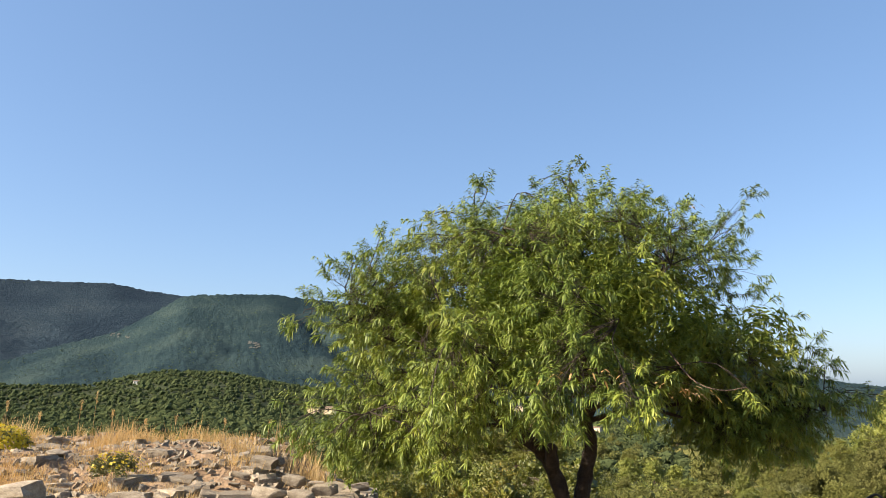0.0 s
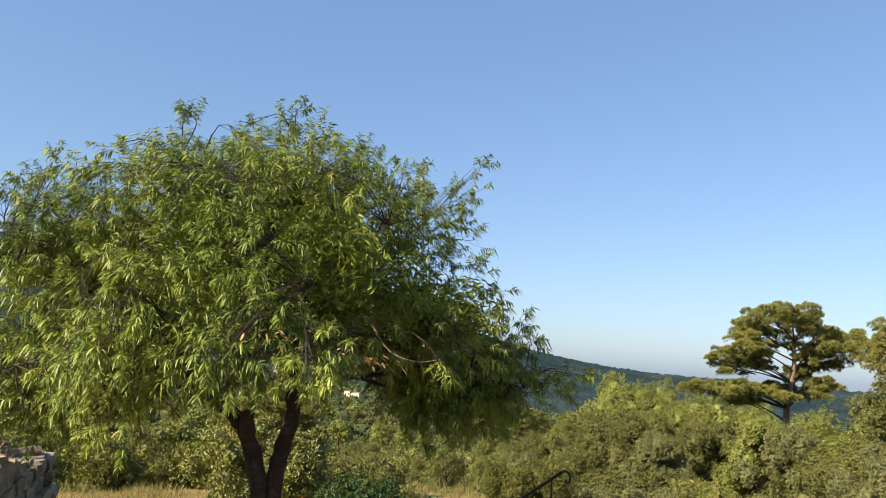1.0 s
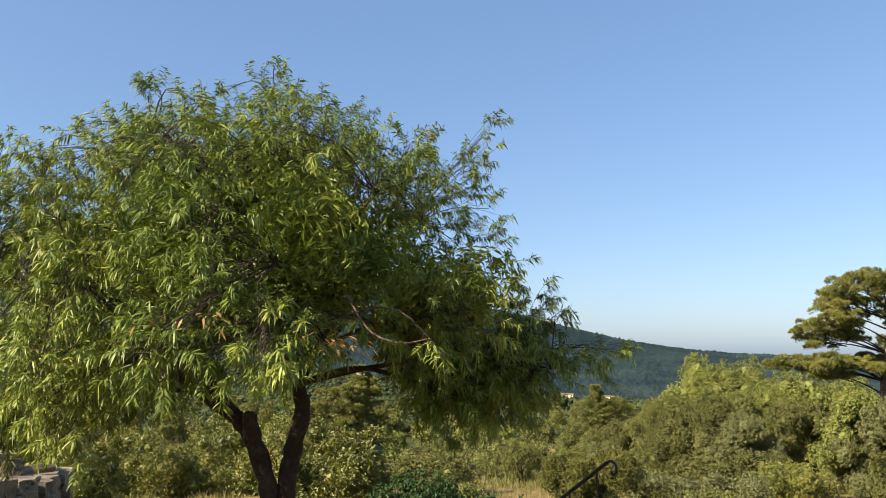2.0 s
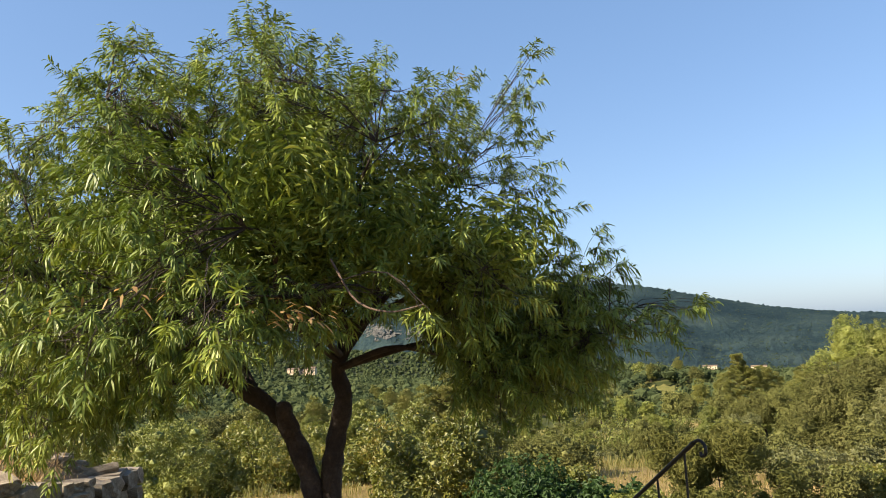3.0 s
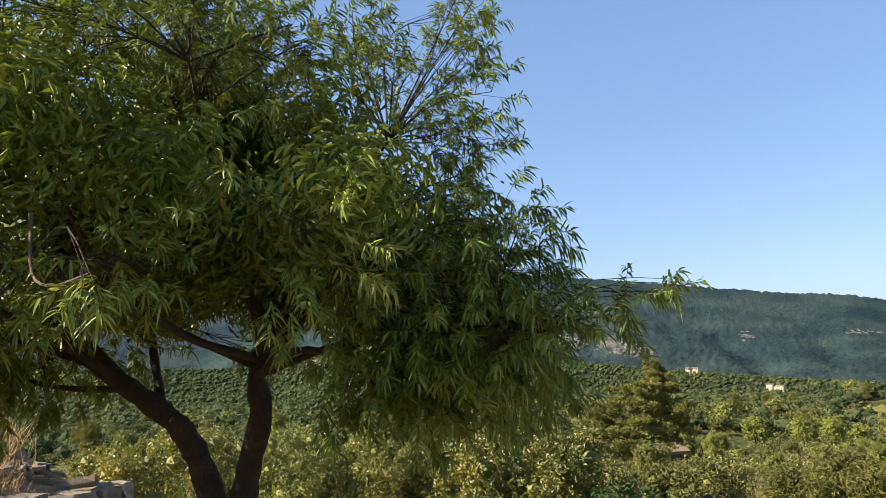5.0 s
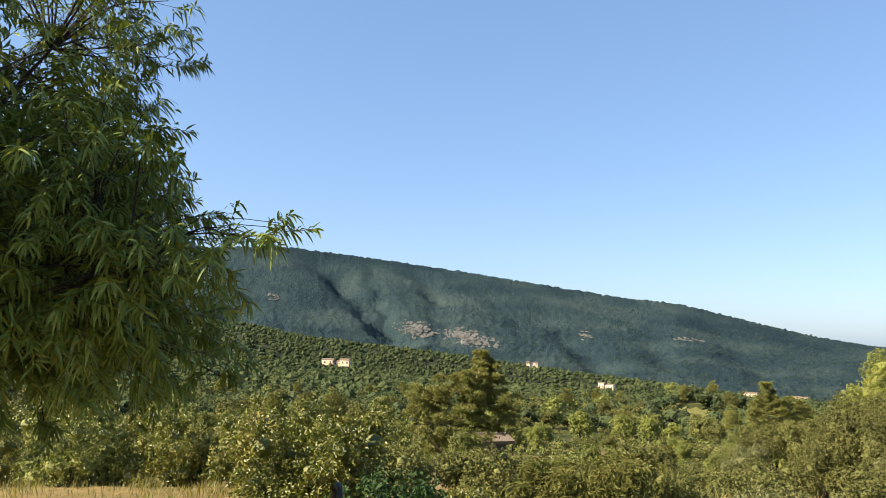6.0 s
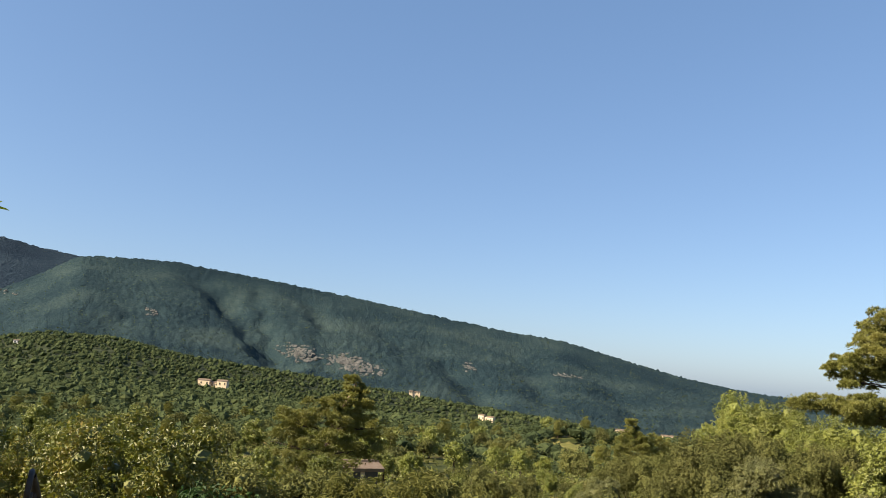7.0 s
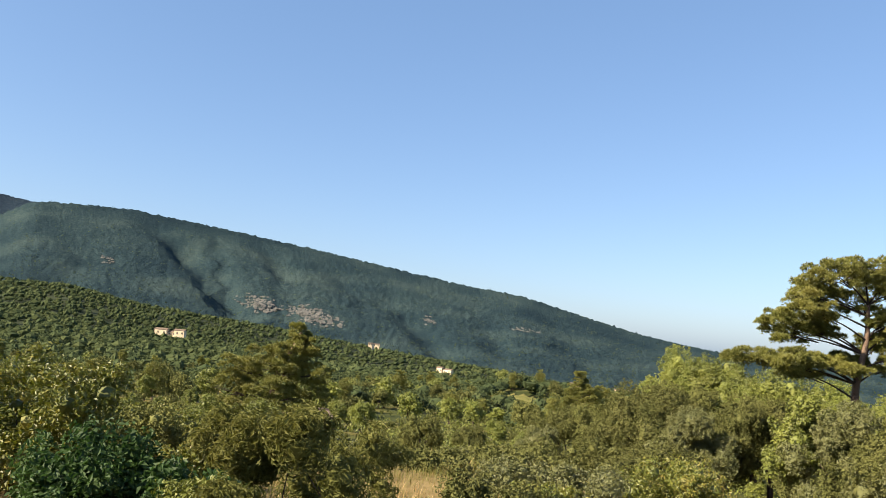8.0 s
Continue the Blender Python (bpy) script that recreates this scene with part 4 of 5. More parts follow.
for n, (x, y, top, w, mat) in enumerate([(-7.0, 20, 0.6, 1.5, "shrub"), (-5.0, 19.5, 0.3, 1.2, "shrub"), (-3.2, 19.2, 0.35, 1.1, "bright"), (-1.6, 19.4, 0.0, 1.0, "shrub"), (-0.2, 19.8, -0.1, 1.0, "shrub"),
                                         (0.9, 20.0, -0.2, 0.9, "bright"), (-4.2, 21.4, 0.2, 1.0, "bright"), (-2.4, 21.6, 0.0, 0.9, "shrub"), (-8.5, 16, 0.8, 1.3, "shrub"), (2.8, 18.5, -0.5, 0.8, "oak"), (4.6, 19.0, -0.6, 0.9, "oak"),
                                         (4.5, 12.2, -0.32, 0.5, "bright"), (7.9, 14.6, -0.72, 0.7, "oak"), (9.0, 17.2, -0.95, 0.8, "grey"), (4.1, 14.8, -0.55, 0.7, "shrub"), (8.9, 15.0, -0.85, 0.6, "shrub"), (9.5, 15.5, -0.6, 0.8, "grey"), (11.5, 17.0, -0.7, 0.9, "shrub"), (8.2, 20.0, -1.4, 0.8, "oak"), (10.5, 22.5, -1.5, 1.1, "oak"), (13.5, 22.0, -1.0, 1.3, "oak"),
                                         (5.2, 24.0, -1.7, 1.2, "shrub"), (2.0, 24.0, -1.4, 1.5, "shrub"), (-1.5, 24.0, -1.0, 1.6, "oak"), (-5.0, 24.0, -0.8, 1.7, "shrub"), (-9.0, 25.0, -0.6, 1.8, "oak"),
                                         (12.5, 30.0, -2.6, 1.6, "oak"), (8.0, 33.0, -3.4, 1.4, "grey"), (15.0, 34.0, -2.6, 1.6, "oak"), (0.5, 32.0, -2.6, 1.6, "oak"), (10.5, 40.0, -4.0, 1.6, "oak"), (14.5, 44.0, -4.4, 1.8, "oak")]):
    shrub("bush", x, y, top, w, w * 0.85, M[mat], 13000 if y < 20 else 10000, (0.035, 0.07) if y < 20 else (0.06, 0.11), {"shrub": "yellow-green leafy bush in the sun", "bright": "fresh green leafy bush on the slope", "oak": "dense grey-green bush on the slope", "grey": "soft grey-green bush on the slope"}[mat], 300 + n, 18, stems=3)


# ---- the ruined stone platform ----


def stone_shape(seed, material, blocky=0.6):
    """A broken stone about 1 x 1 x 1 with flat, worn faces, to be scaled."""
    rng = np.random.default_rng(seed)
    bm = bmesh.new()
    for _ in range(22):
        d = rng.uniform(-0.5, 0.5, 3)
        k = rng.integers(3)
        d[k] = math.copysign(0.5, d[k]) * rng.uniform(0.86, 1.0)
        if rng.random() > blocky:
            d *= 0.5 / max(np.linalg.norm(d), 0.5)
        bm.verts.new(d)
    hull = bmesh.ops.convex_hull(bm, input=bm.verts)
    loose = [v for v in bm.verts if not v.link_faces]
    bmesh.ops.delete(bm, geom=loose, context="VERTS")
    bmesh.ops.dissolve_limit(bm, angle_limit=radians(14), verts=bm.verts, edges=bm.edges)
    bmesh.ops.bevel(bm, geom=bm.edges[:], offset=0.045, segments=1, affect="EDGES")
    bmesh.ops.recalc_face_normals(bm, faces=bm.faces)
    me = bpy.data.meshes.new("stone")
    bm.to_mesh(me)
    bm.free()
    me.materials.append(material)
    return me


def block_shape(seed, material):
    """A roughly squared block about 1 x 1 x 1 with worn edges."""
    rng = np.random.default_rng(seed)
    bm = bmesh.new()
    bmesh.ops.create_cube(bm, size=1)
    bmesh.ops.subdivide_edges(bm, edges=bm.edges[:], cuts=1, use_grid_fill=True)
    for v in bm.verts:
        v.co += Vector(rng.normal(size=3) * 0.055)
        v.co *= 1.0 - 0.22 * max(0.0, sum(abs(c) for c in v.co) - 0.9)
    me = bpy.data.meshes.new("stone")
    bm.to_mesh(me)
    bm.free()
    me.materials.append(material)
    return me


PLAT = dict(x0=-9.0, x1=-0.62, y0=6.15, y1=9.45)


def plat_top(x, y):
    """Height of the rubble on the platform."""
    back = smooth(6.2, 7.6, y)
    right = smooth(-1.9, -0.6, x) * smooth(6.2, 8.5, y)
    return 0.91 + 0.25 * back - 0.52 * right + 0.04 * np.sin(3.1 * x) * np.cos(2.7 * y)


def ruin():
    rng = np.random.default_rng(31)
    wall = thing("ruined_wall", (0, 0, 0), "ruined platform of pale dry stone with a rubble top", "ruin")
    # core of earth and small rubble
    xs, ys = np.arange(PLAT["x0"], PLAT["x1"] - 0.08, 0.09), np.arange(PLAT["y0"] + 0.12, PLAT["y1"] - 0.05, 0.09)
    X, Y = np.meshgrid(xs, ys, indexing="ij")
    Z = plat_top(X, Y) - 0.05 + 0.07 * (rng.random(X.shape) - 0.5)
    edge = np.zeros_like(X, bool)
    edge[0], edge[-1], edge[:, 0], edge[:, -1] = True, True, True, True
    Z[edge] = -0.6
    v = np.stack([X, Y, Z], -1).reshape(-1, 3)
    n, k = X.shape
    i, j = np.meshgrid(np.arange(n - 1), np.arange(k - 1), indexing="ij")
    f = np.stack([i * k + j, (i + 1) * k + j, (i + 1) * k + j + 1, i * k + j + 1], -1).reshape(-1, 4)
    piece("core", fast_mesh("core", v, f, M["rubble"]), wall, "brown earth and small rubble")
    shapes = [block_shape(s, M["stone"]) for s in range(8)]
    flat = [stone_shape(20 + s, M["stone"], 0.92) for s in range(5)] + [block_shape(40 + s, M["stone"]) for s in range(3)]

    def lay(shape, x, y, z, sx, sy, sz, turn, tip=4.0):
        ob = piece("stone", shape, wall)
        ob.matrix_basis = pose(x, y, z, rng.normal() * tip, rng.normal() * tip, turn) @ Matrix.Diagonal((sx, sy, sz, 1))

    # coursed faces: the end towards +x and the front
    def face(length, at, turn):
        z = -0.45
        course = 0
        while True:
            h = rng.uniform(0.12, 0.19)
            u = -0.1 * (course % 2)
            any_laid = False
            while u < length:
                w = rng.uniform(0.13, 0.32)
                x, y = at(u + w / 2)
                lim = float(plat_top(min(x, PLAT["x1"]), y)) + 0.0
                if lim - z > 0.05:
                    full, h = h, min(h, lim - z)
                    lay(shapes[rng.integers(8)], x + rng.normal() * 0.012, y + rng.normal() * 0.012, z + h / 2, w * 0.99, 0.26, h * 0.99, turn + rng.normal() * 2, 1.2)
                    h, any_laid = full, True
                u += w + 0.012
            z += h
            course += 1
            if not any_laid:
                break

    face(3.25, lambda u: (PLAT["x1"] - 0.10 + 0.03 * math.sin(2 * u), PLAT["y0"] + 0.1 + u), 90)
    face(5.2, lambda u: (PLAT["x1"] - 0.2 - u, PLAT["y0"] + 0.06 + 0.05 * math.sin(1.3 * u)), 0)
    # loose stones over the top, larger along the edges
    for _ in range(250):
        x, y = rng.uniform(-4.6, -0.75), PLAT["y0"] + 0.05 + 3.1 * rng.random() ** 1.3
        s = 0.055 + 0.13 * rng.random() ** 2.0 * (1.35 if y < 6.5 or x > -1.1 else 1.0)
        lay(flat[rng.integers(8)], x, y, float(plat_top(x, y)) - 0.055 + 0.03 * rng.random(), s * rng.uniform(1.1, 2.0), s * rng.uniform(0.8, 1.3), s * rng.uniform(0.3, 0.55), rng.uniform(0, 360), 6)
    for x, y, s in [(-1.12, 6.42, 0.18), (-0.9, 6.35, 0.16), (-1.05, 6.9, 0.15), (-2.85, 6.22, 0.26), (-3.3, 6.25, 0.18), (-1.35, 7.2, 0.15), (-0.8, 6.75, 0.17)]:
        lay(flat[rng.integers(8)], x, y, float(plat_top(x, y)) + 0.03, s * 1.35, s, s * 0.55, rng.uniform(-20, 20), 4)
    # gravel and chips between the stones
    n = 1600
    x, y = rng.uniform(-4.8, -0.75, n), PLAT["y0"] + 0.1 + 3.1 * rng.random(n)
    s = 0.012 + 0.04 * rng.random(n) ** 2
    tet = np.array([(1, 0, -0.6), (-0.5, 0.9, -0.6), (-0.6, -0.8, -0.6), (0.5, 0.3, 0.6), (-0.4, 0.2, 0.7), (0.1, -0.5, 0.6)])
    tri = np.array([(0, 1, 3), (1, 4, 3), (1, 2, 4), (2, 5, 4), (2, 0, 5), (0, 3, 5), (3, 4, 5)])
    a = rng.uniform(0, 6.28, n)
    turn = np.stack([np.stack([np.cos(a), -np.sin(a), 0 * a], -1), np.stack([np.sin(a), np.cos(a), 0 * a], -1), np.stack([0 * a, 0 * a, 0.6 + 0 * a], -1)], 1)
    v = np.einsum("nij,kj->nki", turn, tet) * s[:, None, None] * rng.uniform(0.6, 1.4, (n, 6, 1)) + np.stack([x, y, plat_top(x, y) - 0.03], -1)[:, None]
    f = (np.arange(n)[:, None, None] * 6 + tri[None]).reshape(-1, 3)
    tagged(piece("gravel", fast_mesh("gravel", v.reshape(-1, 3), f, M["stone"]), wall), kind="stuff")
    return wall


def grass_patch(name, spots, material, label, height, seed, parent=None, width=0.006, lean=0.45):
    """Blades at the spots (n, 3)."""
    rng = np.random.default_rng(seed)
    n = len(spots)
    d = unit(np.stack([rng.normal(size=n) * lean, rng.normal(size=n) * lean, np.ones(n)], -1))
    v, f = blades(spots, d, rng.uniform(height[0], height[1], n) * (0.5 + 1.0 * np.abs(np.sin(3.1 * spots[:, 0] + 1.7 * spots[:, 1]) * np.cos(2.3 * spots[:, 0]))), np.full(n, width) * rng.uniform(0.7, 1.4, n), rng.uniform(0.02, 0.35, n))
    return thing(name, (0, 0, 0), label, "grass", data=fast_mesh(name, v, f, material), kind="stuff")


def clumped(rng, n, x0, x1, y0, y1, spread, clumps):
    c = np.stack([rng.uniform(x0, x1, clumps), rng.uniform(y0, y1, clumps)], -1)
    p = c[rng.integers(0, clumps, n)] + rng.normal(size=(n, 2)) * spread
    return p


ruin()
rng = np.random.default_rng(41)
p = np.vstack([clumped(rng, 5200, -8, -1.2, 8.2, 9.3, 0.12, 40), clumped(rng, 500, -4.2, -1.6, 8.6, 9.3, 0.03, 16), clumped(rng, 13000, -5, -0.9, 6.3, 8.0, 0.13, 30), clumped(rng, 500, -1.3, -0.75, 8.2, 9.2, 0.1, 6)])
p = p[(p[:, 0] < -0.72) & (p[:, 1] > 6.25) & (p[:, 1] < 9.4)]
z = plat_top(p[:, 0], p[:, 1]) - 0.06
tall = p[:, 1] > 8.0
grass_patch("dry_grass", np.column_stack([p, z])[tall], M["straw"], "tall dry golden grass along the ruin", (0.06, 0.30), 42, width=0.004)
grass_patch("dry_grass", np.column_stack([p, z])[~tall], M["straw"], "short dry grass between the stones", (0.03, 0.14), 43, width=0.0035)
p = np.vstack([clumped(rng, 26000, -7, 9, 9.5, 20, 0.45, 420), clumped(rng, 5000, 4, 11, 16, 28, 0.45, 60)])
grass_patch("grass", np.column_stack([p, hills(p[:, 0], p[:, 1]) - 0.02]), M["grass"], "half dry meadow grass on the terrace below", (0.10, 0.32), 44, width=0.009)
p = clumped(rng, 9000, 4.5, 12, 9.5, 17, 0.4, 200)
grass_patch("dry_grass", np.column_stack([p, hills(p[:, 0], p[:, 1]) - 0.02]), M["straw"], "dry golden grass on the bank", (0.08, 0.26), 46, width=0.008)
a, d = np.radians(rng.uniform(-30, 32, 900)), 19 + 95 * rng.random(900) ** 1.4
k = rng.integers(0, 900, 26000)
p = np.stack([3 + d * np.sin(a), 3 + d * np.cos(a)], -1)[k] + rng.normal(size=(26000, 2)) * (0.25 + 0.012 * d[k])[:, None]
grass_patch("dry_grass", np.column_stack([p, hills(p[:, 0], p[:, 1]) - 0.02]), M["grass"], "tall half dry grass between the bushes", (0.18, 0.5), 47, width=0.025)
p = np.stack([rng.uniform(-1, 9, 16000), rng.uniform(-1, 9.5, 16000)], -1)
grass_patch("grass", np.column_stack([p, hills(p[:, 0], p[:, 1]) - 0.02]), M["grass"], "short half dry grass on the upper terrace", (0.05, 0.16), 45)


def flowering_bush(x, y, z, r, flowers, label, seed):
    rng = np.random.default_rng(seed)
    t = thing("flowering_bush", (x, y, z), label, "shrub", "flowering bushes")
    rows = lumps_in(rng, (0, 0, r * 0.45), (r, r, r * 0.5), 14, (r * 0.25, r * 0.4), low=-0.2)
    v, f = leaf_cloud(rng, rows, 1300, (0.015, 0.04), 0.9, 0.3, 0.7)
    piece("foliage", fast_mesh("foliage", v, f, M["grey"]), t)
    d = unit(rng.normal(size=(flowers, 3)))
    d[:, 2] = np.abs(d[:, 2])
    at = d * np.array([r, r, r * 0.75]) * rng.uniform(0.8, 1.15, (flowers, 1)) + [0, 0, r * 0.35]
    v, f = flakes(at, unit(d + [0, 0, 0.6]), rng.uniform(0.02, 0.035, flowers), rng, 0.9)
    piece("blossom", fast_mesh("blossom", v, f, M["flower"]), t, "small yellow flowers")


flowering_bush(-2.35, 6.75, 1.0, 0.19, 110, "small grey-green bush with yellow flowers on the stones", 51)
flowering_bush(-3.82, 7.8, 1.06, 0.24, 1300, "yellow flowering broom on the ruin", 52)


shrub("edge_tree", -6.1, 11.5, 2.1, 0.55, 0.6, M["bright"], 9000, (0.04, 0.08), "dark green small tree behind the ruin", 360, 16, base=-1.0)
shrub("low_bush", -1.72, 8.95, 1.12, 0.2, 0.15, M["grey"], 2500, (0.015, 0.03), "low grey-green bush in the dry grass of the ruin", 361, 10, base=0.88, stems=2)


def seed_stalk(x, y, z, tall, seed):
    """Tall dry stalk with a feathery seed head."""
    rng = np.random.default_rng(seed)
    t = thing("seed_stalk", (x, y, z), "tall dry pale grass stalk with a seed head", "grass", "seed stalks")
    path = along([(0, 0, 0), (0.01, 0, tall * 0.6), (0.025, 0, tall)], 8)
    v, f = tube(path, np.linspace(0.002, 0.0012, 8), 5)
    piece("stalk", fast_mesh("stalk", v, f, M["straw"], True), t)
    n = 60
    at = np.array([0.02, 0, tall * 0.78]) + np.stack([rng.normal(size=n) * 0.006, rng.normal(size=n) * 0.006, rng.uniform(0, tall * 0.26, n)], -1)
    v, f = blades(at, unit(rng.normal(size=(n, 3)) * 0.4 + [0, 0, 1]), rng.uniform(0.02, 0.05, n), np.full(n, 0.003), rng.uniform(0, 0.3, n))
    tagged(piece("seed_head", fast_mesh("seed_head", v, f, M["straw"]), t), kind="stuff")


for n, (x, y, tall) in enumerate([(-3.52, 9.0, 0.46), (-2.2, 9.1, 0.24), (-3.72, 9.1, 0.36), (-3.3, 8.9, 0.30), (-4.1, 9.0, 0.28), (-2.75, 9.2, 0.27), (-3.0, 9.0, 0.22), (-4.55, 9.2, 0.42), (-1.75, 9.2, 0.2)]):
    seed_stalk(x, y, float(plat_top(x, y)) - 0.05, tall, 380 + n)


# ---- iron handrail of the steps ----


def handrail():
    t = thing("handrail", (3.53, 7.15, 0.0), "black wrought iron handrail going down the steps", "handrail")
    down = np.array([-0.19, 1.0, -0.56])
    top = np.array([0.0, 0.0, 0.87])
    bar = [top + down * s for s in (0.0, 0.7, 1.4, 2.1, 2.8)]
    v, f = tube(along(bar, 16), np.full(16, 0.014), 8)
    piece("top_bar", fast_mesh("top_bar", v, f, M["iron"], True), t)
    scroll = [top, top + [0.015, -0.05, 0.02], top + [0.03, -0.10, -0.0], top + [0.03, -0.11, -0.05], top + [0.02, -0.07, -0.07], top + [0.02, -0.05, -0.05]]
    v, f = tube(along(scroll, 18), np.full(18, 0.010), 8)
    piece("scroll_end", fast_mesh("scroll_end", v, f, M["iron"], True), t)
    for s in (0.12, 0.5, 0.9, 1.3, 1.75, 2.2, 2.65):
        a = top + down * s
        g = float(hills(3.58 + a[0], 7.15 + a[1])) - 0.1
        v, f = tube(np.array([a, [a[0], a[1], min(g, a[2] - 0.5)]]), np.full(2, 0.0075), 6)
        piece("baluster", fast_mesh("baluster", v, f, M["iron"], True), t)


handrail()


# ---- the almond tree ----


def inside_crown(p):
    """Below 1 within the crown."""
    c = np.array([1.10, 7.30, 2.12])
    d = p - c
    rx = np.where(d[:, 0] > 0, 1.85, 2.15)
    ry = np.where(d[:, 1] > 0, 2.2, 2.25)
    rz = np.where(d[:, 2] > 0, 1.33, 1.05)
    return (np.abs(d[:, 0] / rx) ** 2.4 + np.abs(d[:, 1] / ry) ** 2.4 + np.abs(d[:, 2] / rz) ** 2.4) ** (1 / 2.4)


def almond_tree():
    rng = np.random.default_rng(7)
    tree = thing("almond_tree", (1.25, 7.65, float(hills(1.25, 7.65))), "twin-stemmed almond tree with long drooping green leaves", "tree")
    base = np.array(tree.matrix_basis.translation)
    limbs = []   # (path, start radius, end radius)
    stem_l = along([(1.18, 7.66, -0.35), (1.175, 7.65, 0.52), (1.13, 7.65, 0.80), (1.01, 7.65, 1.08), (0.86, 7.64, 1.24), (0.62, 7.6, 1.42), (0.36, 7.5, 1.70)], 26)
    stem_r = along([(1.29, 7.67, -0.35), (1.285, 7.66, 0.6), (1.33, 7.66, 0.95), (1.39, 7.68, 1.22), (1.36, 7.69, 1.42), (1.42, 7.66, 1.62), (1.38, 7.6, 1.85)], 28)
    stems = [(stem_l, 0.072, 0.052), (stem_r, 0.076, 0.038)]
    knot = along([(1.04, 7.62, 1.05), (1.02, 7.52, 1.17), (1.03, 7.48, 1.24)], 6)
    ends = [(stem_l, 1.0, (-0.65, 6.9, 2.2)), (stem_l, 0.85, (0.15, 6.0, 2.0)), (stem_l, 1.0, (-0.1, 8.3, 2.6)), (stem_l, 1.0, (0.35, 7.1, 3.1)), (stem_l, 0.8, (-0.6, 7.6, 1.5)), (stem_l, 0.9, (-0.5, 6.5, 1.5)), (stem_l, 0.7, (0.3, 8.7, 1.9)),
            (stem_r, 1.0, (1.15, 7.1, 3.3)), (stem_r, 1.0, (1.75, 6.3, 2.6)), (stem_r, 1.0, (2.15, 7.6, 2.6)), (stem_r, 1.0, (1.9, 8.6, 2.6)), (stem_r, 0.97, (2.4, 6.6, 1.85)),
            (stem_r, 0.92, (2.95, 6.65, 1.55)), (stem_r, 1.0, (1.2, 5.7, 2.1)), (stem_r, 0.95, (1.0, 9.0, 2.2)), (stem_r, 0.9, (2.4, 7.0, 1.35)), (stem_r, 1.0, (1.4, 5.9, 1.8)), (stem_r, 1.0, (0.5, 6.0, 2.8)), (stem_r, 0.95, (2.2, 8.2, 1.9))]
    nodes = []
    for path, frac, end in ends:
        if path is stem_r:
            frac = 0.70 + 0.30 * rng.random() if end[2] > 1.8 else 0.68 + 0.08 * rng.random()
        a = path[int(frac * (len(path) - 1))]
        e = np.array(end)
        mid1 = a + (e - a) * 0.35 + np.array([0, 0, 0.12]) + rng.normal(size=3) * 0.09
        mid2 = a + (e - a) * 0.7 + np.array([0, 0, 0.10]) + rng.normal(size=3) * 0.05
        limb = along([a, mid1, mid2, e], 18)
        limbs.append((limb, rng.uniform(0.018, 0.030), 0.005))
        nodes.extend(limb[6:])
    nodes = np.array(nodes)
    # sprays: lumps of bunches on and in the crown
    c = np.array([1.10, 7.30, 2.12])
    d = unit(rng.normal(size=(360, 3)))
    d = d[d[:, 2] > -0.62]
    lumps = []
    for q in d:
        lo, hi = 0.2, 3.5
        for _ in range(18):
            m = (lo + hi) / 2
            lo, hi = (m, hi) if inside_crown((c + q * m)[None])[0] < 1 else (lo, m)
        r = rng.uniform(0.17, 0.36)
        lumps.append((*(c + q * (lo - r * 0.95 - 0.10 - 0.45 * rng.random() ** 1.3)), r))
    lumps += [(2.9, 6.65, 1.62, 0.16), (2.8, 6.7, 1.55, 0.2), (2.8, 6.7, 1.70, 0.2), (2.45, 7.6, 2.6, 0.22), (2.45, 7.4, 2.3, 0.22), (2.5, 7.85, 2.75, 0.2), (2.48, 7.2, 2.1, 0.22), (2.5, 7.3, 1.95, 0.2), (2.3, 6.7, 2.1, 0.24), (2.4, 6.5, 1.8, 0.22), (2.35, 7.0, 2.5, 0.24), (2.62, 6.75, 1.32, 0.26), (2.3, 6.9, 1.45, 0.3),
              (-0.95, 6.5, 1.48, 0.22), (-0.75, 6.7, 1.32, 0.25), (-0.35, 6.65, 1.28, 0.25), (0.0, 6.6, 1.35, 0.25), (-1.0, 6.85, 2.3, 0.22), (-0.6, 7.3, 1.2, 0.3), (0.2, 6.1, 1.3, 0.26), (0.5, 5.5, 1.5, 0.28), (0.9, 5.25, 1.62, 0.26), (1.3, 5.4, 1.66, 0.22),
              (1.12, 7.2, 3.42, 0.12), (1.05, 7.1, 3.25, 0.2), (0.42, 7.1, 3.25, 0.16), (2.1, 7.2, 3.15, 0.18), (2.85, 7.95, 3.26, 0.14), (2.65, 7.8, 3.0, 0.24), (2.5, 7.5, 3.1, 0.26), (-0.35, 6.9, 2.85, 0.22), (1.7, 7.1, 3.2, 0.16)]
    # inner foliage
    inner = c + unit(rng.normal(size=(110, 3))) * rng.uniform(0.2, 1.6, (110, 1)) * np.array([1, 1, 0.7])
    inner = np.array([(*q, 0.3) for q in inner if 1.85 < q[2] < 2.7])
    low = np.stack([rng.uniform(2.0, 2.9, 60), rng.uniform(6.6, 8.4, 60), rng.uniform(1.3, 1.95, 60), rng.uniform(0.2, 0.3, 60)], -1)
    lumps = np.array(lumps)
    lumps[:, 2] -= np.where(lumps[:, 2] > 2.3, 0.13 * np.clip(1.1 - lumps[:, 0], 0, 3), 0)
    left = np.stack([rng.uniform(-0.85, 0.3, 22), rng.uniform(6.3, 7.4, 22), rng.uniform(1.25, 1.7, 22), rng.uniform(0.18, 0.28, 22)], -1)
    lumps = np.vstack([lumps, low, left])
    bough = rng.random((40, 1))
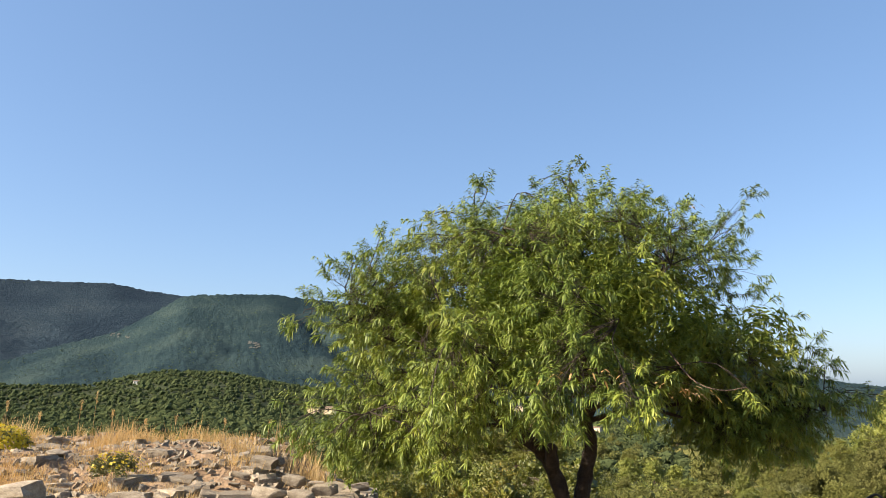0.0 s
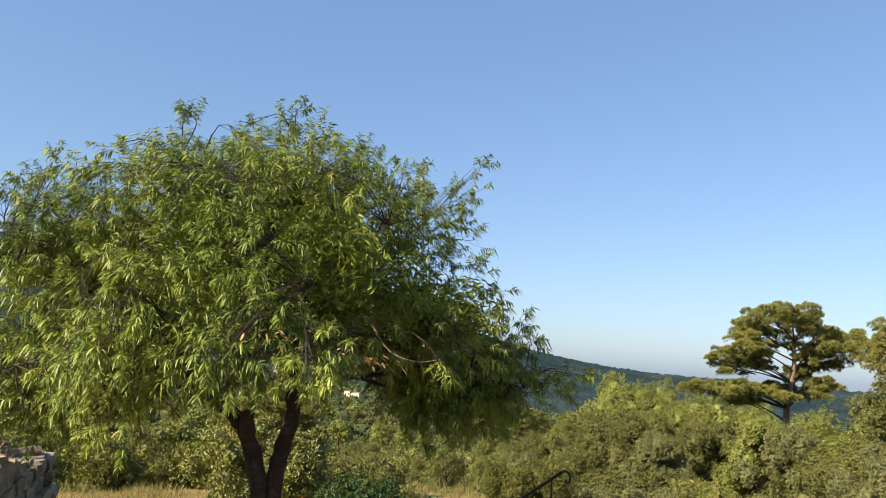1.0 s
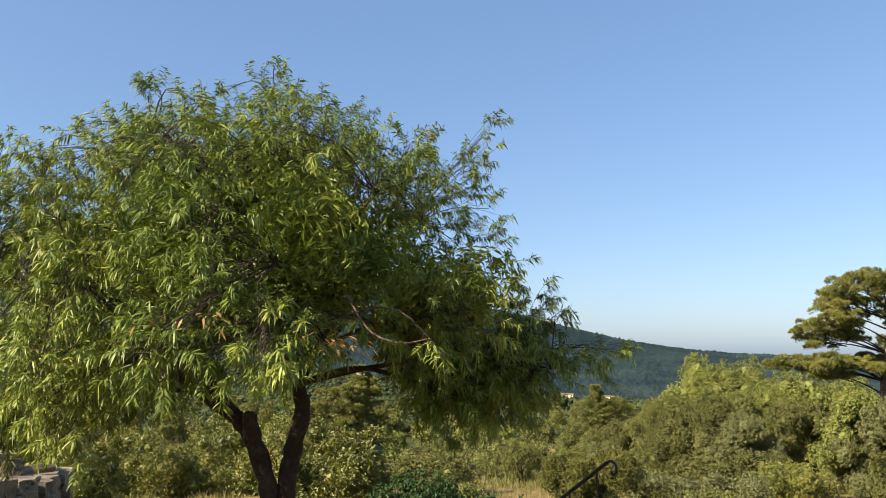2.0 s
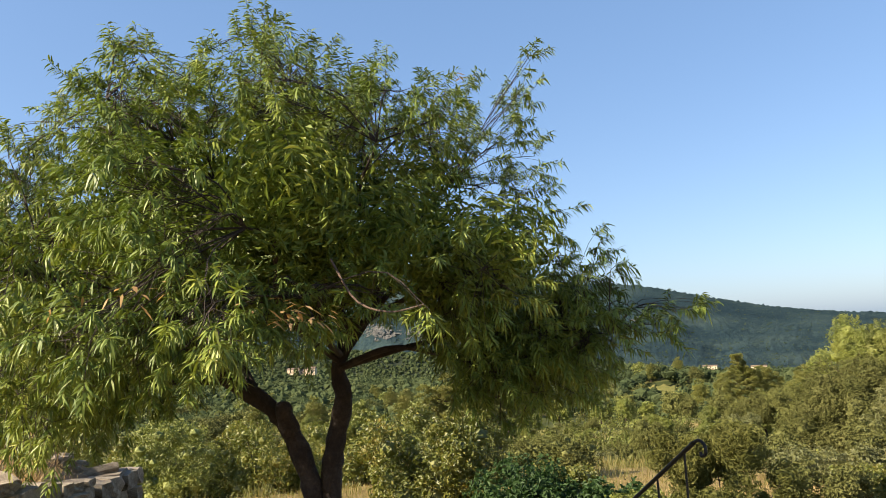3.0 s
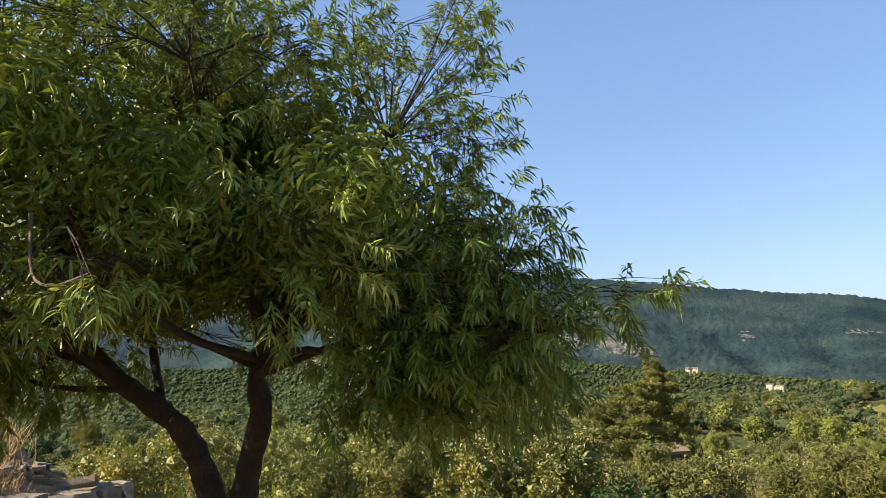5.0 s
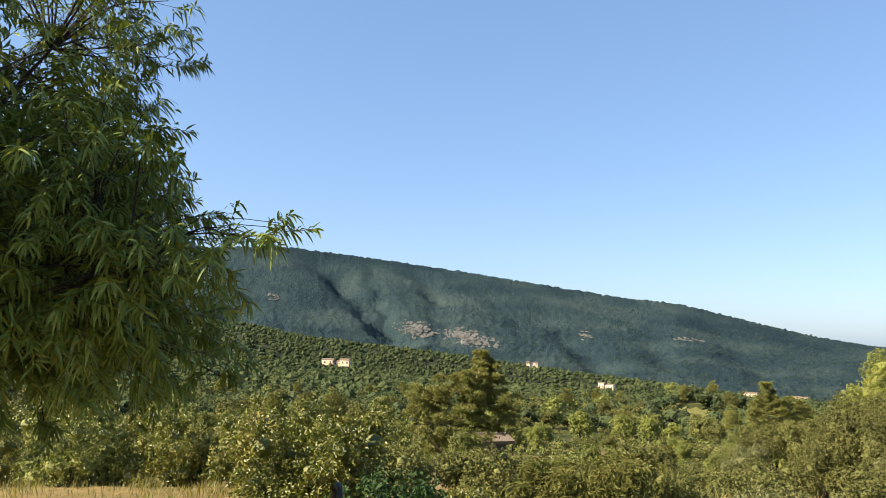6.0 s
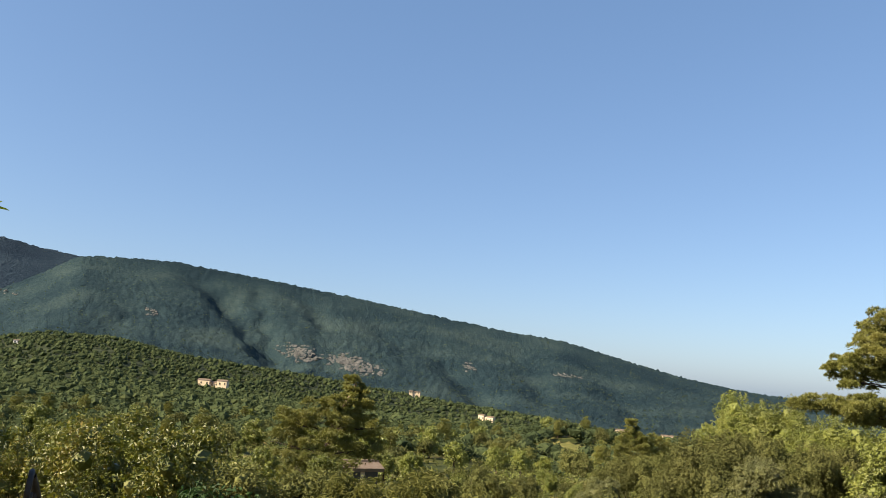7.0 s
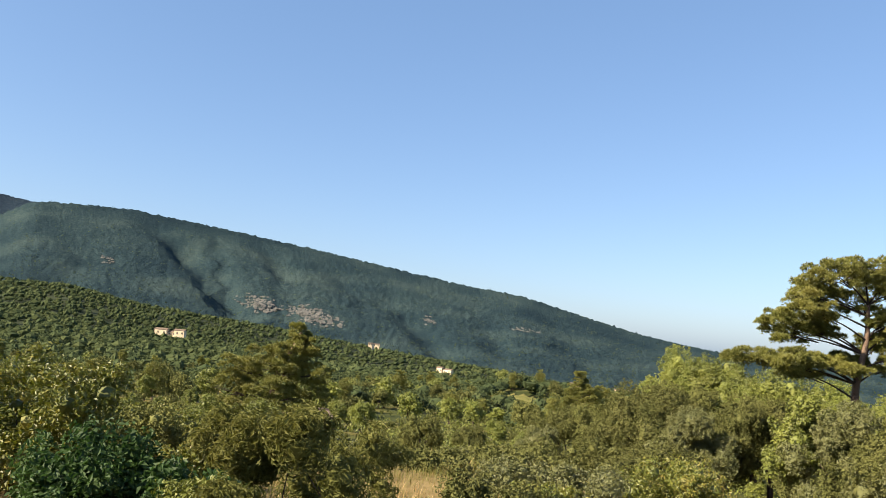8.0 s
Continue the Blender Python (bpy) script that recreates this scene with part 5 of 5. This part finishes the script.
    hang = np.array([1.9, 7.55, 1.62]) + bough * np.array([0.95, -0.25, -0.28]) + rng.normal(size=(40, 3)) * np.array([0.1, 0.22, 0.14])
    hang = np.hstack([hang, rng.uniform(0.09, 0.16, (40, 1))])
    tips = np.stack([rng.uniform(2.3, 2.85, 26), rng.uniform(6.5, 7.3, 26), rng.uniform(1.3, 1.62, 26), rng.uniform(0.13, 0.19, 26)], -1)
    lumps = np.vstack([lumps, hang, tips])
    # the side of the upper crown towards +x
    side = np.interp(lumps[:, 1], [6.0, 6.5, 7.2, 7.6, 8.0, 8.7, 9.3], [2.25, 2.48, 2.78, 2.88, 2.75, 2.45, 2.1])
    over = lumps[:, 0] + lumps[:, 3] - side
    lumps = lumps[~(((lumps[:, 2] > 1.9) & (over > -0.17)) | ((lumps[:, 2] <= 1.9) & (lumps[:, 1] > 7.7) & (over > 0.1)))]
    lumps = lumps[~((lumps[:, 0] > 1.4) & (lumps[:, 0] < 2.2) & (lumps[:, 2] - lumps[:, 3] < 1.38))]
    # open under the crown, where the limbs show
    floor_ = np.where(lumps[:, 1] > 6.2, 1.5, 1.42)
    lumps = lumps[~((lumps[:, 0] > 0.35) & (lumps[:, 0] < 2.05) & (lumps[:, 1] < 8.6) & (lumps[:, 2] - lumps[:, 3] < floor_))]
    skirt = np.stack([rng.uniform(-0.1, 1.75, 34), rng.uniform(5.1, 6.3, 34), np.zeros(34), rng.uniform(0.15, 0.2, 34)], -1)
    skirt[:, 2] = skirt[:, 3] + np.where(skirt[:, 0] < 1.2, 1.37, 1.5) + 0.15 * rng.random(34)
    lumps = np.vstack([lumps, skirt, [(2.98, 6.62, 1.90, 0.10), (2.82, 6.66, 1.86, 0.12), (3.40, 6.53, 1.67, 0.05), (3.30, 6.54, 1.65, 0.08), (3.16, 6.56, 1.63, 0.10), (3.0, 6.6, 1.62, 0.12), (2.66, 7.5, 3.12, 0.13), (2.6, 7.7, 3.2, 0.13), (2.62, 7.4, 2.9, 0.14), (2.6, 7.55, 2.65, 0.13), (2.55, 7.4, 2.4, 0.14), (2.58, 7.5, 2.2, 0.13), (2.5, 7.2, 2.05, 0.14),
                               (2.75, 6.7, 2.0, 0.15), (2.7, 6.75, 2.2, 0.15), (2.92, 6.66, 2.0, 0.10), (2.62, 6.9, 2.38, 0.16), (2.7, 7.3, 3.2, 0.12), (2.72, 7.2, 3.35, 0.08), (2.95, 6.6, 1.52, 0.14), (3.1, 6.58, 1.55, 0.12), (3.25, 6.56, 1.58, 0.09),
                               (-0.75, 6.55, 2.5, 0.14), (-0.6, 6.6, 2.65, 0.16), (-0.8, 6.6, 2.3, 0.13), (-0.55, 6.5, 2.35, 0.18), (-0.4, 6.6, 2.85, 0.14), (-0.45, 6.5, 2.55, 0.16)]])
    for x, y, top in ((1.1, 6.54, 3.54), (0.39, 6.7, 3.43), (2.38, 8.0, 3.58), (1.75, 7.3, 3.48), (0.75, 6.75, 3.38), (-0.15, 6.8, 3.15), (1.45, 6.9, 3.42), (2.0, 7.6, 3.48), (2.62, 7.45, 3.15), (-0.5, 6.9, 2.9), (0.1, 7.4, 3.3)):
        lumps = np.vstack([lumps, [(x + 0.06 * rng.normal(), y + 0.06 * rng.normal(), top - drop, r) for drop, r in ((0.62, 0.2), (0.42, 0.16), (0.24, 0.12), (0.12, 0.07))]])
    low = np.stack([rng.uniform(-0.95, -0.15, 18), rng.uniform(6.9, 8.2, 18), rng.uniform(1.1, 1.4, 18), rng.uniform(0.10, 0.15, 18)], -1)
    lumps = np.vstack([lumps, low])
    # room for the withered spray and the bare twig in front
    for spot, clear in (((1.48, 5.15, 1.68), 0.24), ((1.72, 5.5, 1.72), 0.2)):
        lumps = lumps[np.linalg.norm(lumps[:, :3] - np.array(spot), axis=1) - 0.4 * lumps[:, 3] > clear]
    lumps = np.vstack([lumps, [(1.96, 5.47, 1.70, 0.05)]])
    # branches to the lumps, twigs to the bunches
    thin, bunches, axes, owner = [], [], [], []
    for n, (x, y, z, r) in enumerate(lumps):
        e = np.array([x, y, z])
        near = nodes[np.argmin(np.linalg.norm((nodes - e) * [1, 1, 1.2] + [0, 0, 0.1], axis=1))]
        p_ = along([near, near * 0.5 + e * 0.5 + np.array([0, 0, 0.06]) + rng.normal(size=3) * 0.05, e], 8)
        thin.append(tube(p_, np.linspace(0.005, 0.002, 8), 4))
        count = int(16 * (r / 0.3) ** 2) + 3
        dd = unit(rng.normal(size=(count, 3)) + np.array([0, 0, 0.1]))
        at = e + dd * r * rng.uniform(0.45, 1.0, (count, 1))
        for q, w in zip(at, dd):
            out = unit(w * 0.8 + unit(q - c) * 0.6 + np.array([0, 0, 0.25 if q[2] > 2.3 else -0.1]))
            tip = q + out * rng.uniform(0.05, 0.11)
            from_ = p_[rng.integers(3, 8)]
            thin.append(tube(along([from_, (from_ + q) / 2 + rng.normal(size=3) * 0.025, q, tip], 5), np.linspace(0.0019, 0.0009, 5), 3))
            bunches.append(q)
            axes.append(tip - q)
            owner.append(n)
    bunches, axes, owner = np.array(bunches), np.array(axes), np.array(owner)
    # each shoot ends in a hanging rosette of long narrow leaves
    k = 36
    n = len(bunches)
    pos = np.repeat(bunches, k, 0) + np.repeat(axes, k, 0) * np.tile(np.linspace(-0.35, 1.0, k), n)[:, None]
    along_ = unit(np.repeat(axes, k, 0))
    turn = rng.normal(size=(n * k, 3))
    radial = unit(turn - (turn * along_).sum(1, keepdims=True) * along_)
    d0 = unit((radial * 0.8 + along_ * 0.5) * np.array([1, 1, 0.7]) + rng.normal(size=(n * k, 3)) * 0.12)
    droop = rng.uniform(0.18, 0.98, n * k) * np.repeat(rng.uniform(0.7, 1.15, n), k)
    length = rng.uniform(0.038, 0.071, n * k) * np.repeat(rng.uniform(0.8, 1.15, n), k) / np.sqrt(1 + 0.35 * droop**2)
    width = rng.uniform(0.0070, 0.0102, n * k)
    own = np.repeat(owner, k)
    roll = rng.uniform(-0.9, 0.9, n * k)
    for g in range(12):
        s = own % 12 == g
        v, f = blades(pos[s] - base, d0[s], length[s], width[s], droop[s], roll[s])
        piece("leaf_spray", fast_mesh("leaf_spray", v, f, M["almond"]), tree)
    v, f = leaf_cloud(rng, inner, 60000, (0.05, 0.085), 0.9, 0.2, 0.9, 0)
    piece("inner_leaves", fast_mesh("inner_leaves", v - base, f, M["almond"]), tree)
    for path, r0, r1 in stems:
        rad = np.linspace(r0, r1, len(path))
        rad[:5] *= np.linspace(1.5, 1.0, 5)
        v, f = tube(path - base, rad * (1 + 0.10 * rng.normal(size=len(path)).clip(-1, 1)), 14, 0.16, rng)
        piece("stem", fast_mesh("stem", v, f, M["bark"], True), tree)
    v, f = tube(knot - base, [0.07, 0.06, 0.055, 0.055, 0.05, 0.005], 10, 0.15, rng)
    piece("pruned_stub", fast_mesh("pruned_stub", v, f, M["bark"], True), tree)
    for path, r0, r1 in limbs:
        v, f = tube(path - base, np.linspace(r0, r1, len(path)) * (1 + 0.08 * rng.normal(size=len(path)).clip(-1, 1)), 9, 0.12, rng)
        piece("limb", fast_mesh("limb", v, f, M["bark"], True), tree)
    v, f = joined(thin)
    tagged(piece("twig_work", fast_mesh("twig_work", v - base, f, M["bark"], True), tree), kind="stuff")
    # the arching bare twig with one bunch, and the withered sprays
    p_ = along([(1.55, 5.75, 1.95), (1.66, 5.62, 1.76), (1.80, 5.52, 1.70), (1.94, 5.48, 1.72)], 12)
    v, f = tube(p_ - base, np.linspace(0.006, 0.003, 12), 5)
    piece("bare_twig", fast_mesh("bare_twig", v, f, M["pine_bark"], True), tree, "pale bare twig")
    for at, count in [((1.49, 5.16, 1.69), 34), ((1.40, 5.16, 1.72), 16), ((0.98, 5.0, 1.80), 12), ((0.72, 5.1, 1.78), 8), ((2.3, 7.4, 3.3), 8)]:
        m = count
        q = np.array(at) - base + rng.normal(size=(m, 3)) * [0.06, 0.04, 0.02]
        v, f = blades(q, unit(rng.normal(size=(m, 3)) * [1, 0.6, 0.3] + [0.7, -0.2, -0.05]), rng.uniform(0.035, 0.065, m), rng.uniform(0.010, 0.018, m), rng.uniform(0.1, 0.5, m))
        tagged(piece("withered_spray", fast_mesh("withered_spray", v, f, M["withered"]), tree), "withered orange leaves", kind="stuff")


almond_tree()
